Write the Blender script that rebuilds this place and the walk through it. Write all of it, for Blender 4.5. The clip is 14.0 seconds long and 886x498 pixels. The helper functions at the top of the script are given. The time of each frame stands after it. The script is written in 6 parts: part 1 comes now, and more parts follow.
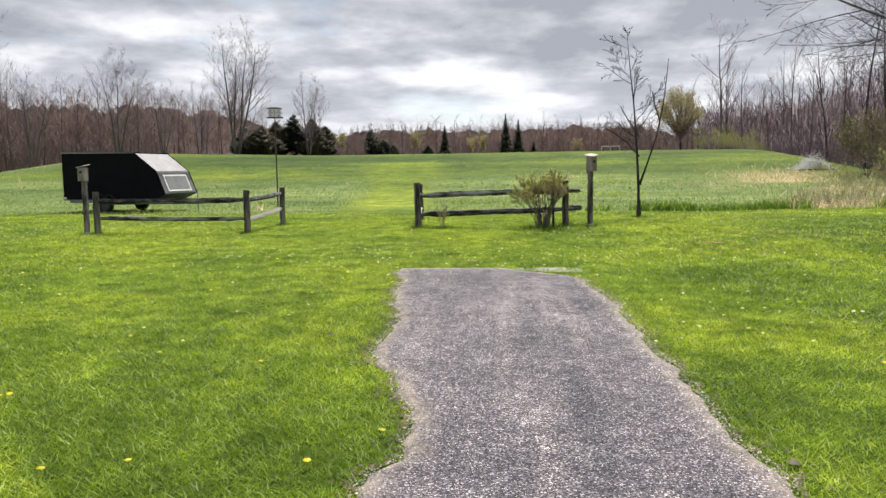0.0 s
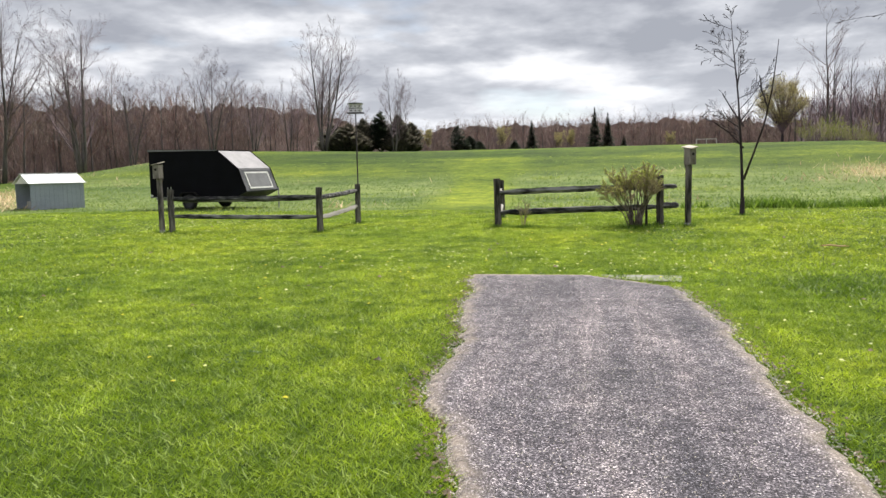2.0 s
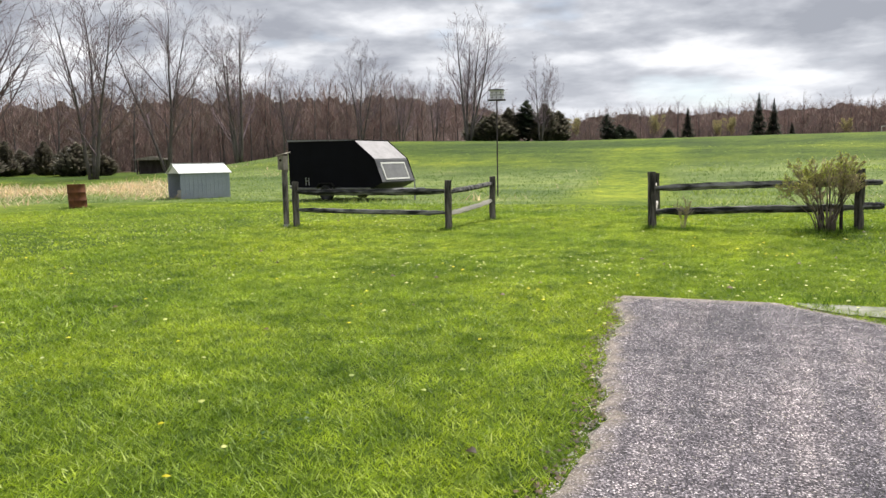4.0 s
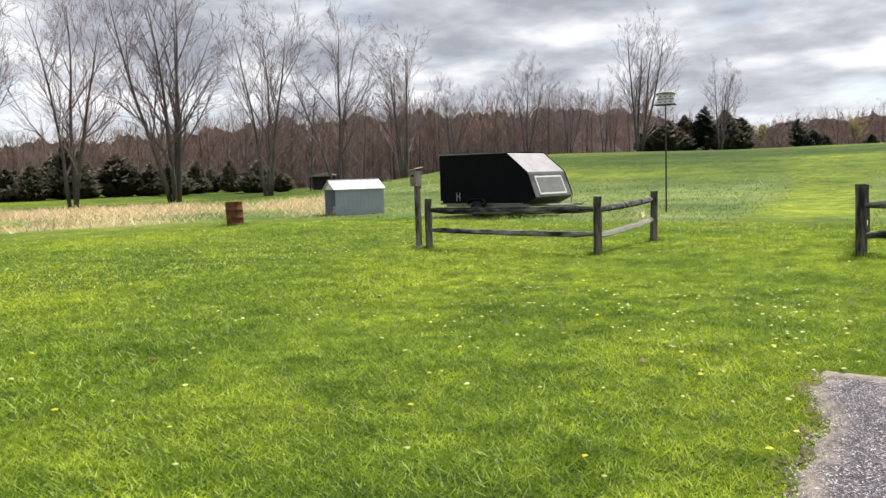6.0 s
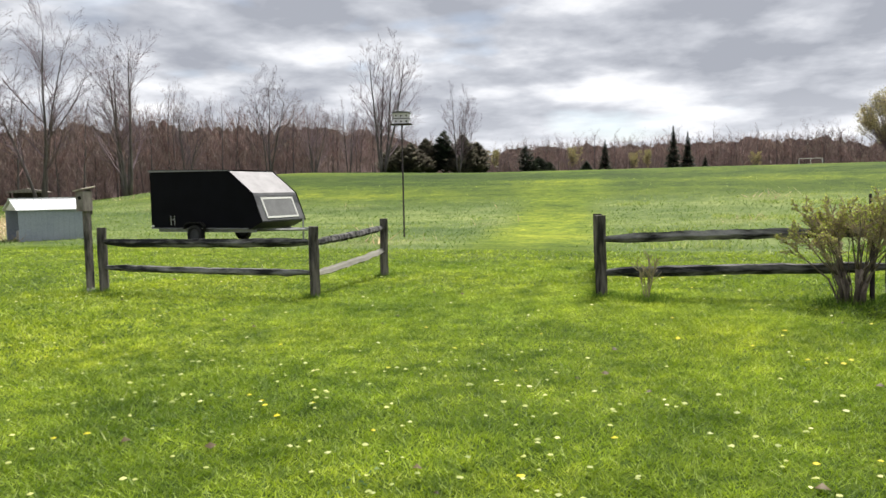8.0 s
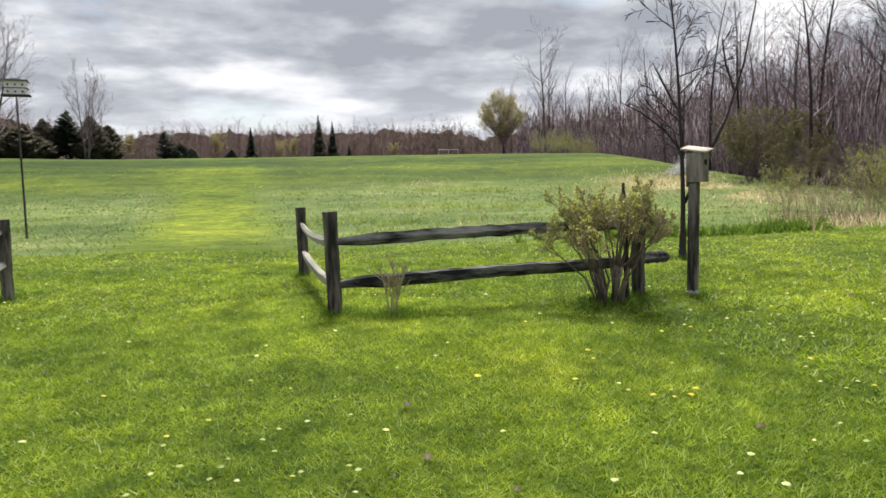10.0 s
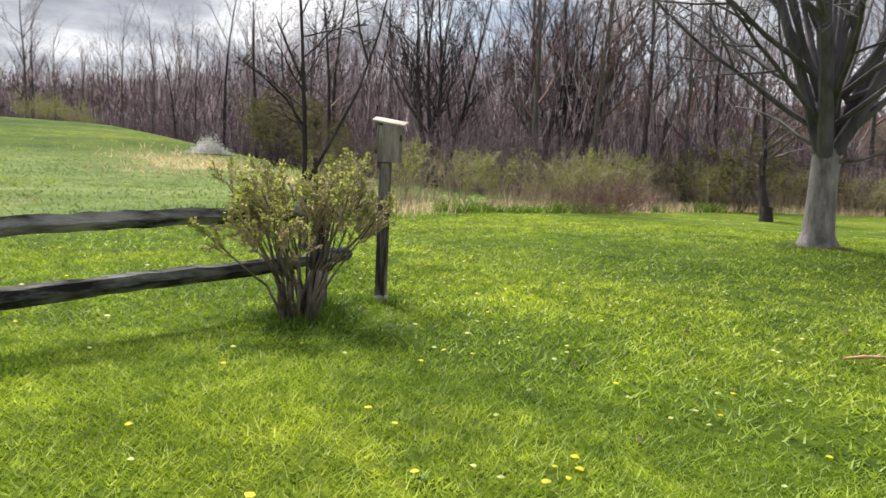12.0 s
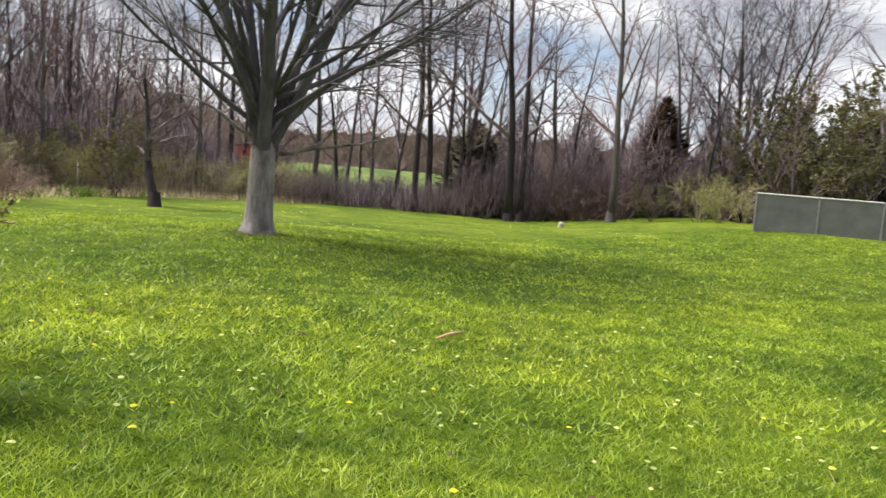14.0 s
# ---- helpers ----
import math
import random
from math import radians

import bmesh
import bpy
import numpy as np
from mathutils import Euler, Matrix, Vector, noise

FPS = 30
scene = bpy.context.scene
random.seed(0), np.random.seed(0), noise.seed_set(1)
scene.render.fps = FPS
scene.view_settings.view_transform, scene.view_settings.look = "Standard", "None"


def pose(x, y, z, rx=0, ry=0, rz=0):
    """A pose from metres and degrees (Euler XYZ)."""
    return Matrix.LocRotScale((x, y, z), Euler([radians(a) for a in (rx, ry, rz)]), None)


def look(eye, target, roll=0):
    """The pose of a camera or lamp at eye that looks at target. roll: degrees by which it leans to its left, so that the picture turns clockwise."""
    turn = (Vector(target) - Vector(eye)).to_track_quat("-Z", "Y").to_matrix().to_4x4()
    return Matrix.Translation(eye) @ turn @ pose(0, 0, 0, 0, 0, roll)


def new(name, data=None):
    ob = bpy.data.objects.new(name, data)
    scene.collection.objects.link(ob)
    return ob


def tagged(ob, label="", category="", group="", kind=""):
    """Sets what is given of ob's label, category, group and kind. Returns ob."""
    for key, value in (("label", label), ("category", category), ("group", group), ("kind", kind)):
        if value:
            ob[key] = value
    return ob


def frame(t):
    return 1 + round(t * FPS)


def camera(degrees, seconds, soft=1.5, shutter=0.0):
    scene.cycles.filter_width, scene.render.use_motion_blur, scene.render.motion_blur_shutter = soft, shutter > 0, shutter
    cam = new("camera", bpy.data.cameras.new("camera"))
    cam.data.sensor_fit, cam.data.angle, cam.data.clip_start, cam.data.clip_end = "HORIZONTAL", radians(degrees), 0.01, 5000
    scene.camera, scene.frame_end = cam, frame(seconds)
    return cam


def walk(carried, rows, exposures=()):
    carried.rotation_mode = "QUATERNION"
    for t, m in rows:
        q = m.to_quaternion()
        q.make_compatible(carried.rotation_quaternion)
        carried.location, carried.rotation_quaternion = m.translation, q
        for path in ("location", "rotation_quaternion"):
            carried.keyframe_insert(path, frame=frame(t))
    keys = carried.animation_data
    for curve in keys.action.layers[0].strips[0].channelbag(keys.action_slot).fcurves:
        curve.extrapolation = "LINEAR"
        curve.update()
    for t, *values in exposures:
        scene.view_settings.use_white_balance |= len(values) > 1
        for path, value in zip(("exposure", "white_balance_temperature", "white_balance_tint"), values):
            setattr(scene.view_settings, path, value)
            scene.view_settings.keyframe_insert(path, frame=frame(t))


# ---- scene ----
cam = camera(61.2, 14.0, 1.5, 0.12)
PATH = [
    (0, (1.97, -3.11, 1.48), (1.823, -1.126, 1.275), -0.8),
    (0.5, (1.993, -2.999, 1.483), (1.785, -1.02, 1.28), -1.2),
    (1, (1.971, -2.697, 1.47), (1.691, -0.727, 1.268), -1.4),
    (1.5, (1.929, -2.342, 1.45), (1.601, -0.38, 1.247), -1.3),
    (2, (2.005, -1.902, 1.461), (1.629, 0.051, 1.249), -1.2),
    (2.5, (1.995, -1.449, 1.446), (1.592, 0.496, 1.217), -0.8),
    (3, (1.881, -0.932, 1.444), (1.376, 0.988, 1.2), -0.4),
    (3.5, (1.755, -0.378, 1.471), (1.031, 1.471, 1.229), -0.9),
    (4, (1.699, 0.048, 1.49), (0.954, 1.89, 1.259), -1.1),
    (4.2, (1.664, 0.196, 1.485), (0.863, 2.015, 1.262), -1.2),
    (6.5, (1.235, 2.872, 1.519), (0.078, 4.493, 1.336), -2.0),
    (7, (1.152, 3.558, 1.545), (0.178, 5.298, 1.394), -1.4),
    (9.5, (-0.085, 6.524, 1.596), (-0.016, 8.515, 1.418), -1.3),
    (10, (-0.310, 7.155, 1.595), (0.060, 9.110, 1.396), -1.1),
    (10.5, (-0.526, 7.865, 1.56), (0.138, 9.739, 1.343), -0.6),
    (11, (-0.648, 8.521, 1.562), (0.316, 10.258, 1.332), 0.1),
    (11.5, (-0.77, 9.22, 1.510), (0.457, 10.782, 1.278), 1.3),
    (12, (-0.743, 10.018, 1.47), (0.742, 11.338, 1.241), 2.8),
    (12.5, (-0.676, 10.726, 1.401), (1.035, 11.74, 1.191), 3.4),
    (13, (-0.692, 11.341, 1.419), (1.2, 11.964, 1.236), 4.3),
    (13.5, (-0.772, 11.883, 1.431), (1.21, 12.087, 1.257), 5.6),
    (14, (-0.931, 12.435, 1.446), (1.044, 12.165, 1.286), 4.9),
]
walk(cam, [(t, look(eye, target, roll)) for t, eye, target, roll in PATH], [(0, 0.60), (4, 0.58), (7, 0.62), (9.5, 0.56), (10.5, 0.50), (11.2, 0.48), (12, 0.68), (13, 0.76), (14, 0.70)])

# ---- sky and sun ----
SUN_AZ, SUN_EL = 14.0, 60.0
world = bpy.data.worlds.new("sky")
scene.world = world
world.use_nodes = True


def build_sky():
    nt = world.node_tree
    nt.nodes.clear()
    N, L = nt.nodes.new, nt.links.new
    out, bg = N("ShaderNodeOutputWorld"), N("ShaderNodeBackground")
    sky = N("ShaderNodeTexSky")
    sky.sky_type, sky.sun_disc = "NISHITA", False
    sky.sun_elevation, sky.sun_rotation = radians(SUN_EL), radians(SUN_AZ)
    dim = N("ShaderNodeVectorMath")
    dim.operation = "SCALE"
    dim.inputs["Scale"].default_value = 0.12
    L(sky.outputs[0], dim.inputs[0])
    tc, sep = N("ShaderNodeTexCoord"), N("ShaderNodeSeparateXYZ")
    L(tc.outputs["Generated"], sep.inputs[0])

    def math_node(op, a, b):
        m = N("ShaderNodeMath")
        m.operation = op
        for i, v in enumerate((a, b)):
            if isinstance(v, (int, float)):
                m.inputs[i].default_value = v
            else:
                L(v, m.inputs[i])
        return m.outputs[0]
    h = math_node("ADD", math_node("MAXIMUM", sep.outputs[2], 0.0), 0.17)
    u, v = math_node("DIVIDE", sep.outputs[0], h), math_node("DIVIDE", sep.outputs[1], h)
    comb = N("ShaderNodeCombineXYZ")
    L(u, comb.inputs[0]), L(v, comb.inputs[1])

    def cloud(scale, detail, w, rough=0.55):
        n = N("ShaderNodeTexNoise")
        n.noise_dimensions = "4D"
        n.inputs["W"].default_value = w
        n.inputs["Scale"].default_value, n.inputs["Detail"].default_value = scale, detail
        n.inputs["Roughness"].default_value, n.inputs["Distortion"].default_value = rough, 0.0
        L(comb.outputs[0], n.inputs["Vector"])
        return n.outputs["Fac"]

    def ramp(fac, stops):
        r = N("ShaderNodeValToRGB")
        e = r.color_ramp.elements
        e[0].position, e[0].color = stops[0][0], (*stops[0][1], 1)
        e[1].position, e[1].color = stops[-1][0], (*stops[-1][1], 1)
        for p, c in stops[1:-1]:
            e.new(p).color = (*c, 1)
        L(fac, r.inputs[0])
        return r.outputs[0]
    body = math_node("ADD", math_node("MULTIPLY", cloud(2.5, 6, 3.1, 0.50), 0.66), math_node("MULTIPLY", cloud(0.9, 3, 7.7, 0.5), 0.34))
    tone = ramp(body, [(0.37, (0.80, 0.80, 0.81)), (0.45, (0.60, 0.61, 0.64)), (0.51, (0.42, 0.435, 0.475)), (0.59, (0.28, 0.295, 0.335))])
    cover = ramp(cloud(0.6, 5, 9.4, 0.5), [(0.32, (0, 0, 0)), (0.43, (1, 1, 1))])
    mix = N("ShaderNodeMix")
    mix.data_type = "RGBA"
    L(cover, mix.inputs[0]), L(dim.outputs[0], mix.inputs[6]), L(tone, mix.inputs[7])
    haze = N("ShaderNodeMix")
    haze.data_type = "RGBA"
    low = ramp(sep.outputs[2], [(0.0, (0.7, 0.7, 0.7)), (0.14, (0.0, 0.0, 0.0))])
    L(low, haze.inputs[0]), L(mix.outputs[2], haze.inputs[6])
    haze.inputs[7].default_value = (0.56, 0.575, 0.615, 1)
    L(haze.outputs[2], bg.inputs[0])
    bg.inputs[1].default_value = 1.0
    L(bg.outputs[0], out.inputs[0])


build_sky()
sun = new("sun", bpy.data.lights.new("sun", "SUN"))
sun.data.energy, sun.data.angle, sun.data.color = 4.6, radians(16), (1.0, 0.95, 0.86)
_a, _e = radians(SUN_AZ), radians(SUN_EL)
sun.matrix_world = look((0, 0, 60), (-math.sin(_a) * math.cos(_e), -math.cos(_a) * math.cos(_e), 60 - math.sin(_e)))


# ---- materials ----
class Nodes:
    def __init__(self, name, rough=0.8, metal=0.0, spec=0.3):
        self.mat = bpy.data.materials.new(name)
        self.mat.use_nodes = True
        self.nt = self.mat.node_tree
        self.bsdf = self.nt.nodes["Principled BSDF"]
        self.bsdf.inputs["Roughness"].default_value = rough
        self.bsdf.inputs["Metallic"].default_value = metal
        self.bsdf.inputs["Specular IOR Level"].default_value = spec

    def n(self, kind):
        return self.nt.nodes.new(kind)

    def link(self, a, b):
        self.nt.links.new(a, b)

    def coords(self, which="Object", scale=(1, 1, 1)):
        m = self.n("ShaderNodeMapping")
        m.inputs["Scale"].default_value = scale
        self.link(self.n("ShaderNodeTexCoord").outputs[which], m.inputs[0])
        return m.outputs[0]

    def place(self, scale=(1, 1, 1)):
        m = self.n("ShaderNodeMapping")
        m.inputs["Scale"].default_value = scale
        self.link(self.n("ShaderNodeNewGeometry").outputs["Position"], m.inputs[0])
        return m.outputs[0]

    def noise(self, vec, scale, detail=4, rough=0.6, dist=0.0):
        t = self.n("ShaderNodeTexNoise")
        t.inputs["Scale"].default_value, t.inputs["Detail"].default_value = scale, detail
        t.inputs["Roughness"].default_value, t.inputs["Distortion"].default_value = rough, dist
        self.link(vec, t.inputs["Vector"])
        return t.outputs["Fac"]

    def ramp(self, fac, stops):
        r = self.n("ShaderNodeValToRGB")
        e = r.color_ramp.elements
        e[0].position, e[0].color = stops[0][0], (*stops[0][1], 1)
        e[1].position, e[1].color = stops[-1][0], (*stops[-1][1], 1)
        for p, c in stops[1:-1]:
            e.new(p).color = (*c, 1)
        self.link(fac, r.inputs[0])
        return r.outputs[0]

    def mix(self, fac, a, b, blend="MIX"):
        m = self.n("ShaderNodeMix")
        m.data_type, m.blend_type = "RGBA", blend
        for i, v in ((0, fac), (6, a), (7, b)):
            if isinstance(v, (int, float)):
                m.inputs[i].default_value = v
            elif isinstance(v, tuple):
                m.inputs[i].default_value = (*v, 1)
            else:
                self.link(v, m.inputs[i])
        return m.outputs[2]

    def random(self):
        return self.n("ShaderNodeObjectInfo").outputs["Random"]

    def island(self):
        return self.n("ShaderNodeNewGeometry").outputs["Random Per Island"]

    def color(self, c):
        if isinstance(c, tuple):
            self.bsdf.inputs["Base Color"].default_value = (*c, 1)
        else:
            self.link(c, self.bsdf.inputs["Base Color"])
        return self

    def bump(self, h, strength=0.4, distance=0.02):
        b = self.n("ShaderNodeBump")
        b.inputs["Strength"].default_value, b.inputs["Distance"].default_value = strength, distance
        self.link(h, b.inputs["Height"])
        self.link(b.outputs[0], self.bsdf.inputs["Normal"])
        return self


def mixed(name, c1, c2, scale, rough=0.85, fine=None, bump=0.3, dist=0.01, stretch=(1, 1, 1), metal=0.0, per=None, which="Object", spec=0.3, span=(0.3, 0.7)):
    m = Nodes(name, rough, metal, spec)
    v = m.coords(which, stretch)
    col = m.ramp(m.noise(v, scale), [(span[0], c1), (span[1], c2)])
    f = m.noise(v, fine or scale * 9, 5, 0.7)
    col = m.mix(0.45, col, m.ramp(f, [(0.3, (0.35, 0.35, 0.35)), (0.7, (1.0, 1.0, 1.0))]), "MULTIPLY")
    if per:
        r = m.island() if per == "island" else m.random()
        col = m.mix(1.0, col, m.ramp(r, [(0.0, (0.6, 0.6, 0.6)), (1.0, (1.0, 1.0, 1.0))]), "MULTIPLY")
    m.color(col)
    m.bump(f, bump, dist)
    return m.mat


def ground_material():
    m = Nodes("turf", 0.9, 0, 0.15)
    v = m.place()
    mown = m.ramp(m.noise(v, 0.45, 6, 0.65), [(0.3, (0.070, 0.108, 0.010)), (0.5, (0.120, 0.160, 0.014)), (0.68, (0.180, 0.212, 0.024))])
    fine = m.noise(v, 14, 8, 0.75)
    mown = m.mix(0.75, mown, m.ramp(fine, [(0.3, (0.35, 0.42, 0.3)), (0.52, (0.9, 0.95, 0.9)), (0.7, (1.3, 1.25, 1.2))]), "MULTIPLY")
    mown = m.mix(1.0, mown, m.ramp(m.noise(v, 1.5, 3, 0.5, 0.6), [(0.30, (0.64, 0.72, 0.5)), (0.45, (0.93, 0.96, 0.9)), (0.55, (1.06, 1.06, 1.0)), (0.70, (1.30, 1.28, 1.15))]), "MULTIPLY")
    tuft = m.noise(v, 4.5, 5, 0.7)
    mown = m.mix(0.9, mown, m.ramp(tuft, [(0.32, (0.36, 0.46, 0.34)), (0.48, (0.90, 0.93, 0.90)), (0.64, (1.5, 1.34, 1.25))]), "MULTIPLY")
    big = m.noise(v, 0.12, 4, 0.5)
    mown = m.mix(1.0, mown, m.ramp(big, [(0.38, (0.70, 0.78, 0.72)), (0.52, (0.95, 0.97, 0.95)), (0.64, (1.16, 1.10, 1.0))]), "MULTIPLY")
    yard = m.n("ShaderNodeSeparateXYZ")
    m.link(v, yard.inputs[0])
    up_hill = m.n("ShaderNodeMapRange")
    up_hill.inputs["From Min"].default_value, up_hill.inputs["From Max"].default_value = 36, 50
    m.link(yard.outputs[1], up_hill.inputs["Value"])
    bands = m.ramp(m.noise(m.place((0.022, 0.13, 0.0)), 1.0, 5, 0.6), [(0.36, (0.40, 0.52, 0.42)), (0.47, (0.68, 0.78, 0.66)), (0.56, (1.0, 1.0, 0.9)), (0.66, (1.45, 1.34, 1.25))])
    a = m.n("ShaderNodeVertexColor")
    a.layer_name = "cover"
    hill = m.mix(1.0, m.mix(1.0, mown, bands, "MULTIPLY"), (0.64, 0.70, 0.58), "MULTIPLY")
    near = m.n("ShaderNodeVectorMath")
    near.operation = "DISTANCE"
    m.link(v, near.inputs[0])
    near.inputs[1].default_value = (0.5, 6.0, 0.0)
    bare = m.n("ShaderNodeMapRange")
    bare.inputs["From Min"].default_value, bare.inputs["From Max"].default_value = 17, 25
    m.link(near.outputs["Value"], bare.inputs["Value"])
    mown = m.mix(bare.outputs[0], m.mix(1.0, mown, (0.60, 0.66, 0.62), "MULTIPLY"), mown)
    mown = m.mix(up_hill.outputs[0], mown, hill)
    mown = m.mix(a.outputs["Alpha"], mown, m.mix(1.0, mown, (1.50, 1.38, 1.3), "MULTIPLY"))
    rough = m.ramp(m.noise(v, 0.9, 8, 0.75), [(0.3, (0.060, 0.092, 0.020)), (0.5, (0.115, 0.155, 0.042)), (0.66, (0.18, 0.215, 0.075)), (0.8, (0.31, 0.32, 0.17))])
    rough = m.mix(1.0, rough, m.ramp(m.noise(m.place((0.05, 0.17, 0.0)), 1.0, 5, 0.65), [(0.34, (0.5, 0.62, 0.55)), (0.5, (0.92, 0.96, 0.95)), (0.66, (1.4, 1.32, 1.4))]), "MULTIPLY")
    straw = m.ramp(m.noise(v, 1.5, 8, 0.8), [(0.3, (0.26, 0.22, 0.10)), (0.5, (0.52, 0.41, 0.23)), (0.7, (0.70, 0.57, 0.36))])
    litter = m.ramp(m.noise(v, 1.2, 8, 0.8), [(0.3, (0.035, 0.028, 0.018)), (0.55, (0.09, 0.066, 0.04)), (0.75, (0.14, 0.11, 0.06))])
    sep = m.n("ShaderNodeSeparateColor")
    m.link(a.outputs[0], sep.inputs[0])
    col = m.mix(sep.outputs[0], mown, rough)
    col = m.mix(sep.outputs[1], col, straw)
    col = m.mix(sep.outputs[2], col, litter)
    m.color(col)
    m.bump(m.noise(v, 9, 6, 0.7), 0.7, 0.05)
    return m.mat


def drive_material():
    m = Nodes("worn_asphalt", 0.9, 0, 0.3)
    v = m.place()
    cell = m.n("ShaderNodeTexVoronoi")
    cell.inputs["Scale"].default_value = 125
    m.link(v, cell.inputs["Vector"])
    sep = m.n("ShaderNodeSeparateColor")
    m.link(cell.outputs["Color"], sep.inputs[0])
    stone = m.ramp(sep.outputs[0], [(0.0, (0.028, 0.027, 0.030)), (0.5, (0.098, 0.094, 0.102)), (0.80, (0.23, 0.222, 0.235)), (0.93, (0.42, 0.405, 0.41)), (1.0, (0.80, 0.78, 0.77))])
    edge = m.ramp(cell.outputs["Distance"], [(0.3, (1, 1, 1)), (0.75, (0.45, 0.45, 0.45))])
    stone = m.mix(0.8, stone, edge, "MULTIPLY")
    patch = m.ramp(m.noise(v, 1.1, 6, 0.65), [(0.3, (0.6, 0.6, 0.64)), (0.5, (0.92, 0.90, 0.93)), (0.72, (1.40, 1.35, 1.36))])
    col = m.mix(1.0, stone, patch, "MULTIPLY")
    wear = m.ramp(m.noise(m.place((2.6, 0.16, 1.0)), 1.0, 4, 0.6), [(0.34, (0.66, 0.66, 0.70)), (0.5, (0.98, 0.96, 0.98)), (0.66, (1.40, 1.34, 1.30))])
    col = m.mix(1.0, col, wear, "MULTIPLY")
    col = m.mix(1.0, col, m.ramp(m.noise(v, 6.5, 6, 0.75), [(0.32, (0.50, 0.49, 0.53)), (0.46, (0.88, 0.86, 0.90)), (0.56, (1.06, 1.05, 1.06)), (0.70, (1.50, 1.45, 1.44))]), "MULTIPLY")
    col = m.mix(m.ramp(m.noise(v, 2.1, 3, 0.5), [(0.60, (0, 0, 0)), (0.72, (0.6, 0.6, 0.6))]), col, m.mix(1.0, col, (1.5, 1.44, 1.38), "MULTIPLY"))
    a = m.n("ShaderNodeVertexColor")
    a.layer_name = "edge"
    sp = m.n("ShaderNodeSeparateColor")
    m.link(a.outputs[0], sp.inputs[0])
    sandy = m.ramp(m.noise(v, 30, 6, 0.8), [(0.3, (0.16, 0.13, 0.10)), (0.6, (0.40, 0.34, 0.28)), (0.75, (0.6, 0.54, 0.48))])
    grit = m.n("ShaderNodeMath")
    grit.operation = "MULTIPLY"
    m.link(sp.outputs[0], grit.inputs[0])
    m.link(m.ramp(m.noise(v, 7, 6, 0.7), [(0.35, (0.1, 0.1, 0.1)), (0.6, (1, 1, 1))]), grit.inputs[1])
    col = m.mix(grit.outputs[0], col, sandy)
    m.color(col)
    m.bump(cell.outputs["Distance"], 0.6, 0.008)
    return m.mat


def blade_material(name, stops, patch=0.5, blotch=False, bands=False):
    m = Nodes(name, 0.55, 0, 0.35)
    v = m.place()
    c = m.ramp(m.island(), stops)
    c = m.mix(0.6, c, m.ramp(m.noise(v, patch, 5, 0.65), [(0.32, (0.5, 0.6, 0.45)), (0.5, (1.0, 1.0, 1.0)), (0.68, (1.30, 1.28, 1.15))]), "MULTIPLY")
    if blotch:
        c = m.mix(1.0, c, m.ramp(m.noise(v, 0.22, 4, 0.55), [(0.36, (0.66, 0.76, 0.74)), (0.5, (0.95, 0.98, 0.96)), (0.62, (1.16, 1.10, 1.0))]), "MULTIPLY")
        c = m.mix(1.0, c, m.ramp(m.noise(v, 1.5, 3, 0.5, 0.6), [(0.30, (0.64, 0.72, 0.5)), (0.45, (0.93, 0.96, 0.9)), (0.55, (1.06, 1.06, 1.0)), (0.70, (1.30, 1.28, 1.15))]), "MULTIPLY")
    c = m.mix(0.9, c, m.ramp(m.noise(v, patch * 8, 4, 0.7), [(0.32, (0.40, 0.50, 0.40)), (0.46, (0.84, 0.90, 0.84)), (0.56, (1.04, 1.04, 1.0)), (0.70, (1.42, 1.36, 1.42))]), "MULTIPLY")
    if bands:
        c = m.mix(1.0, c, m.ramp(m.noise(m.place((0.022, 0.13, 0.0)), 1.0, 5, 0.6), [(0.34, (0.44, 0.56, 0.46)), (0.47, (0.74, 0.84, 0.72)), (0.57, (1.06, 1.06, 0.95)), (0.68, (1.42, 1.32, 1.25))]), "MULTIPLY")
    m.color(c)
    tr, mx = m.n("ShaderNodeBsdfTranslucent"), m.n("ShaderNodeMixShader")
    mx.inputs[0].default_value = 0.45
    m.link(c, tr.inputs[0])
    m.link(m.bsdf.outputs[0], mx.inputs[1])
    m.link(tr.outputs[0], mx.inputs[2])
    m.link(mx.outputs[0], m.nt.nodes["Material Output"].inputs[0])
    return m.mat


M_TURF, M_DRIVE = ground_material(), drive_material()
M_BLADE = blade_material("grass_blade", [(0.0, (0.190, 0.262, 0.018)), (0.5, (0.330, 0.418, 0.032)), (0.9, (0.445, 0.530, 0.062)), (1.0, (0.60, 0.65, 0.24))], 0.5, True)
M_ROUGHBLADE = blade_material("meadow_blade", [(0.0, (0.17, 0.24, 0.050)), (0.85, (0.30, 0.37, 0.095)), (1.0, (0.52, 0.54, 0.25))], bands=True)
M_STRAW = blade_material("dry_straw", [(0.0, (0.44, 0.32, 0.20)), (1.0, (0.86, 0.69, 0.50))])
M_TUFT = blade_material("dark_tuft_blade", [(0.0, (0.08, 0.14, 0.018)), (0.8, (0.18, 0.29, 0.034)), (1.0, (0.32, 0.42, 0.08))])
M_PALEGRASS = blade_material("pale_grass", [(0.0, (0.24, 0.32, 0.06)), (0.6, (0.38, 0.46, 0.12)), (1.0, (0.58, 0.60, 0.26))])
M_WEED = blade_material("weed_leaf", [(0.0, (0.035, 0.085, 0.014)), (0.6, (0.08, 0.16, 0.03)), (1.0, (0.18, 0.27, 0.08))])
M_PEBBLE = blade_material("pale_grit", [(0.0, (0.16, 0.14, 0.13)), (0.6, (0.36, 0.32, 0.29)), (1.0, (0.62, 0.57, 0.52))])
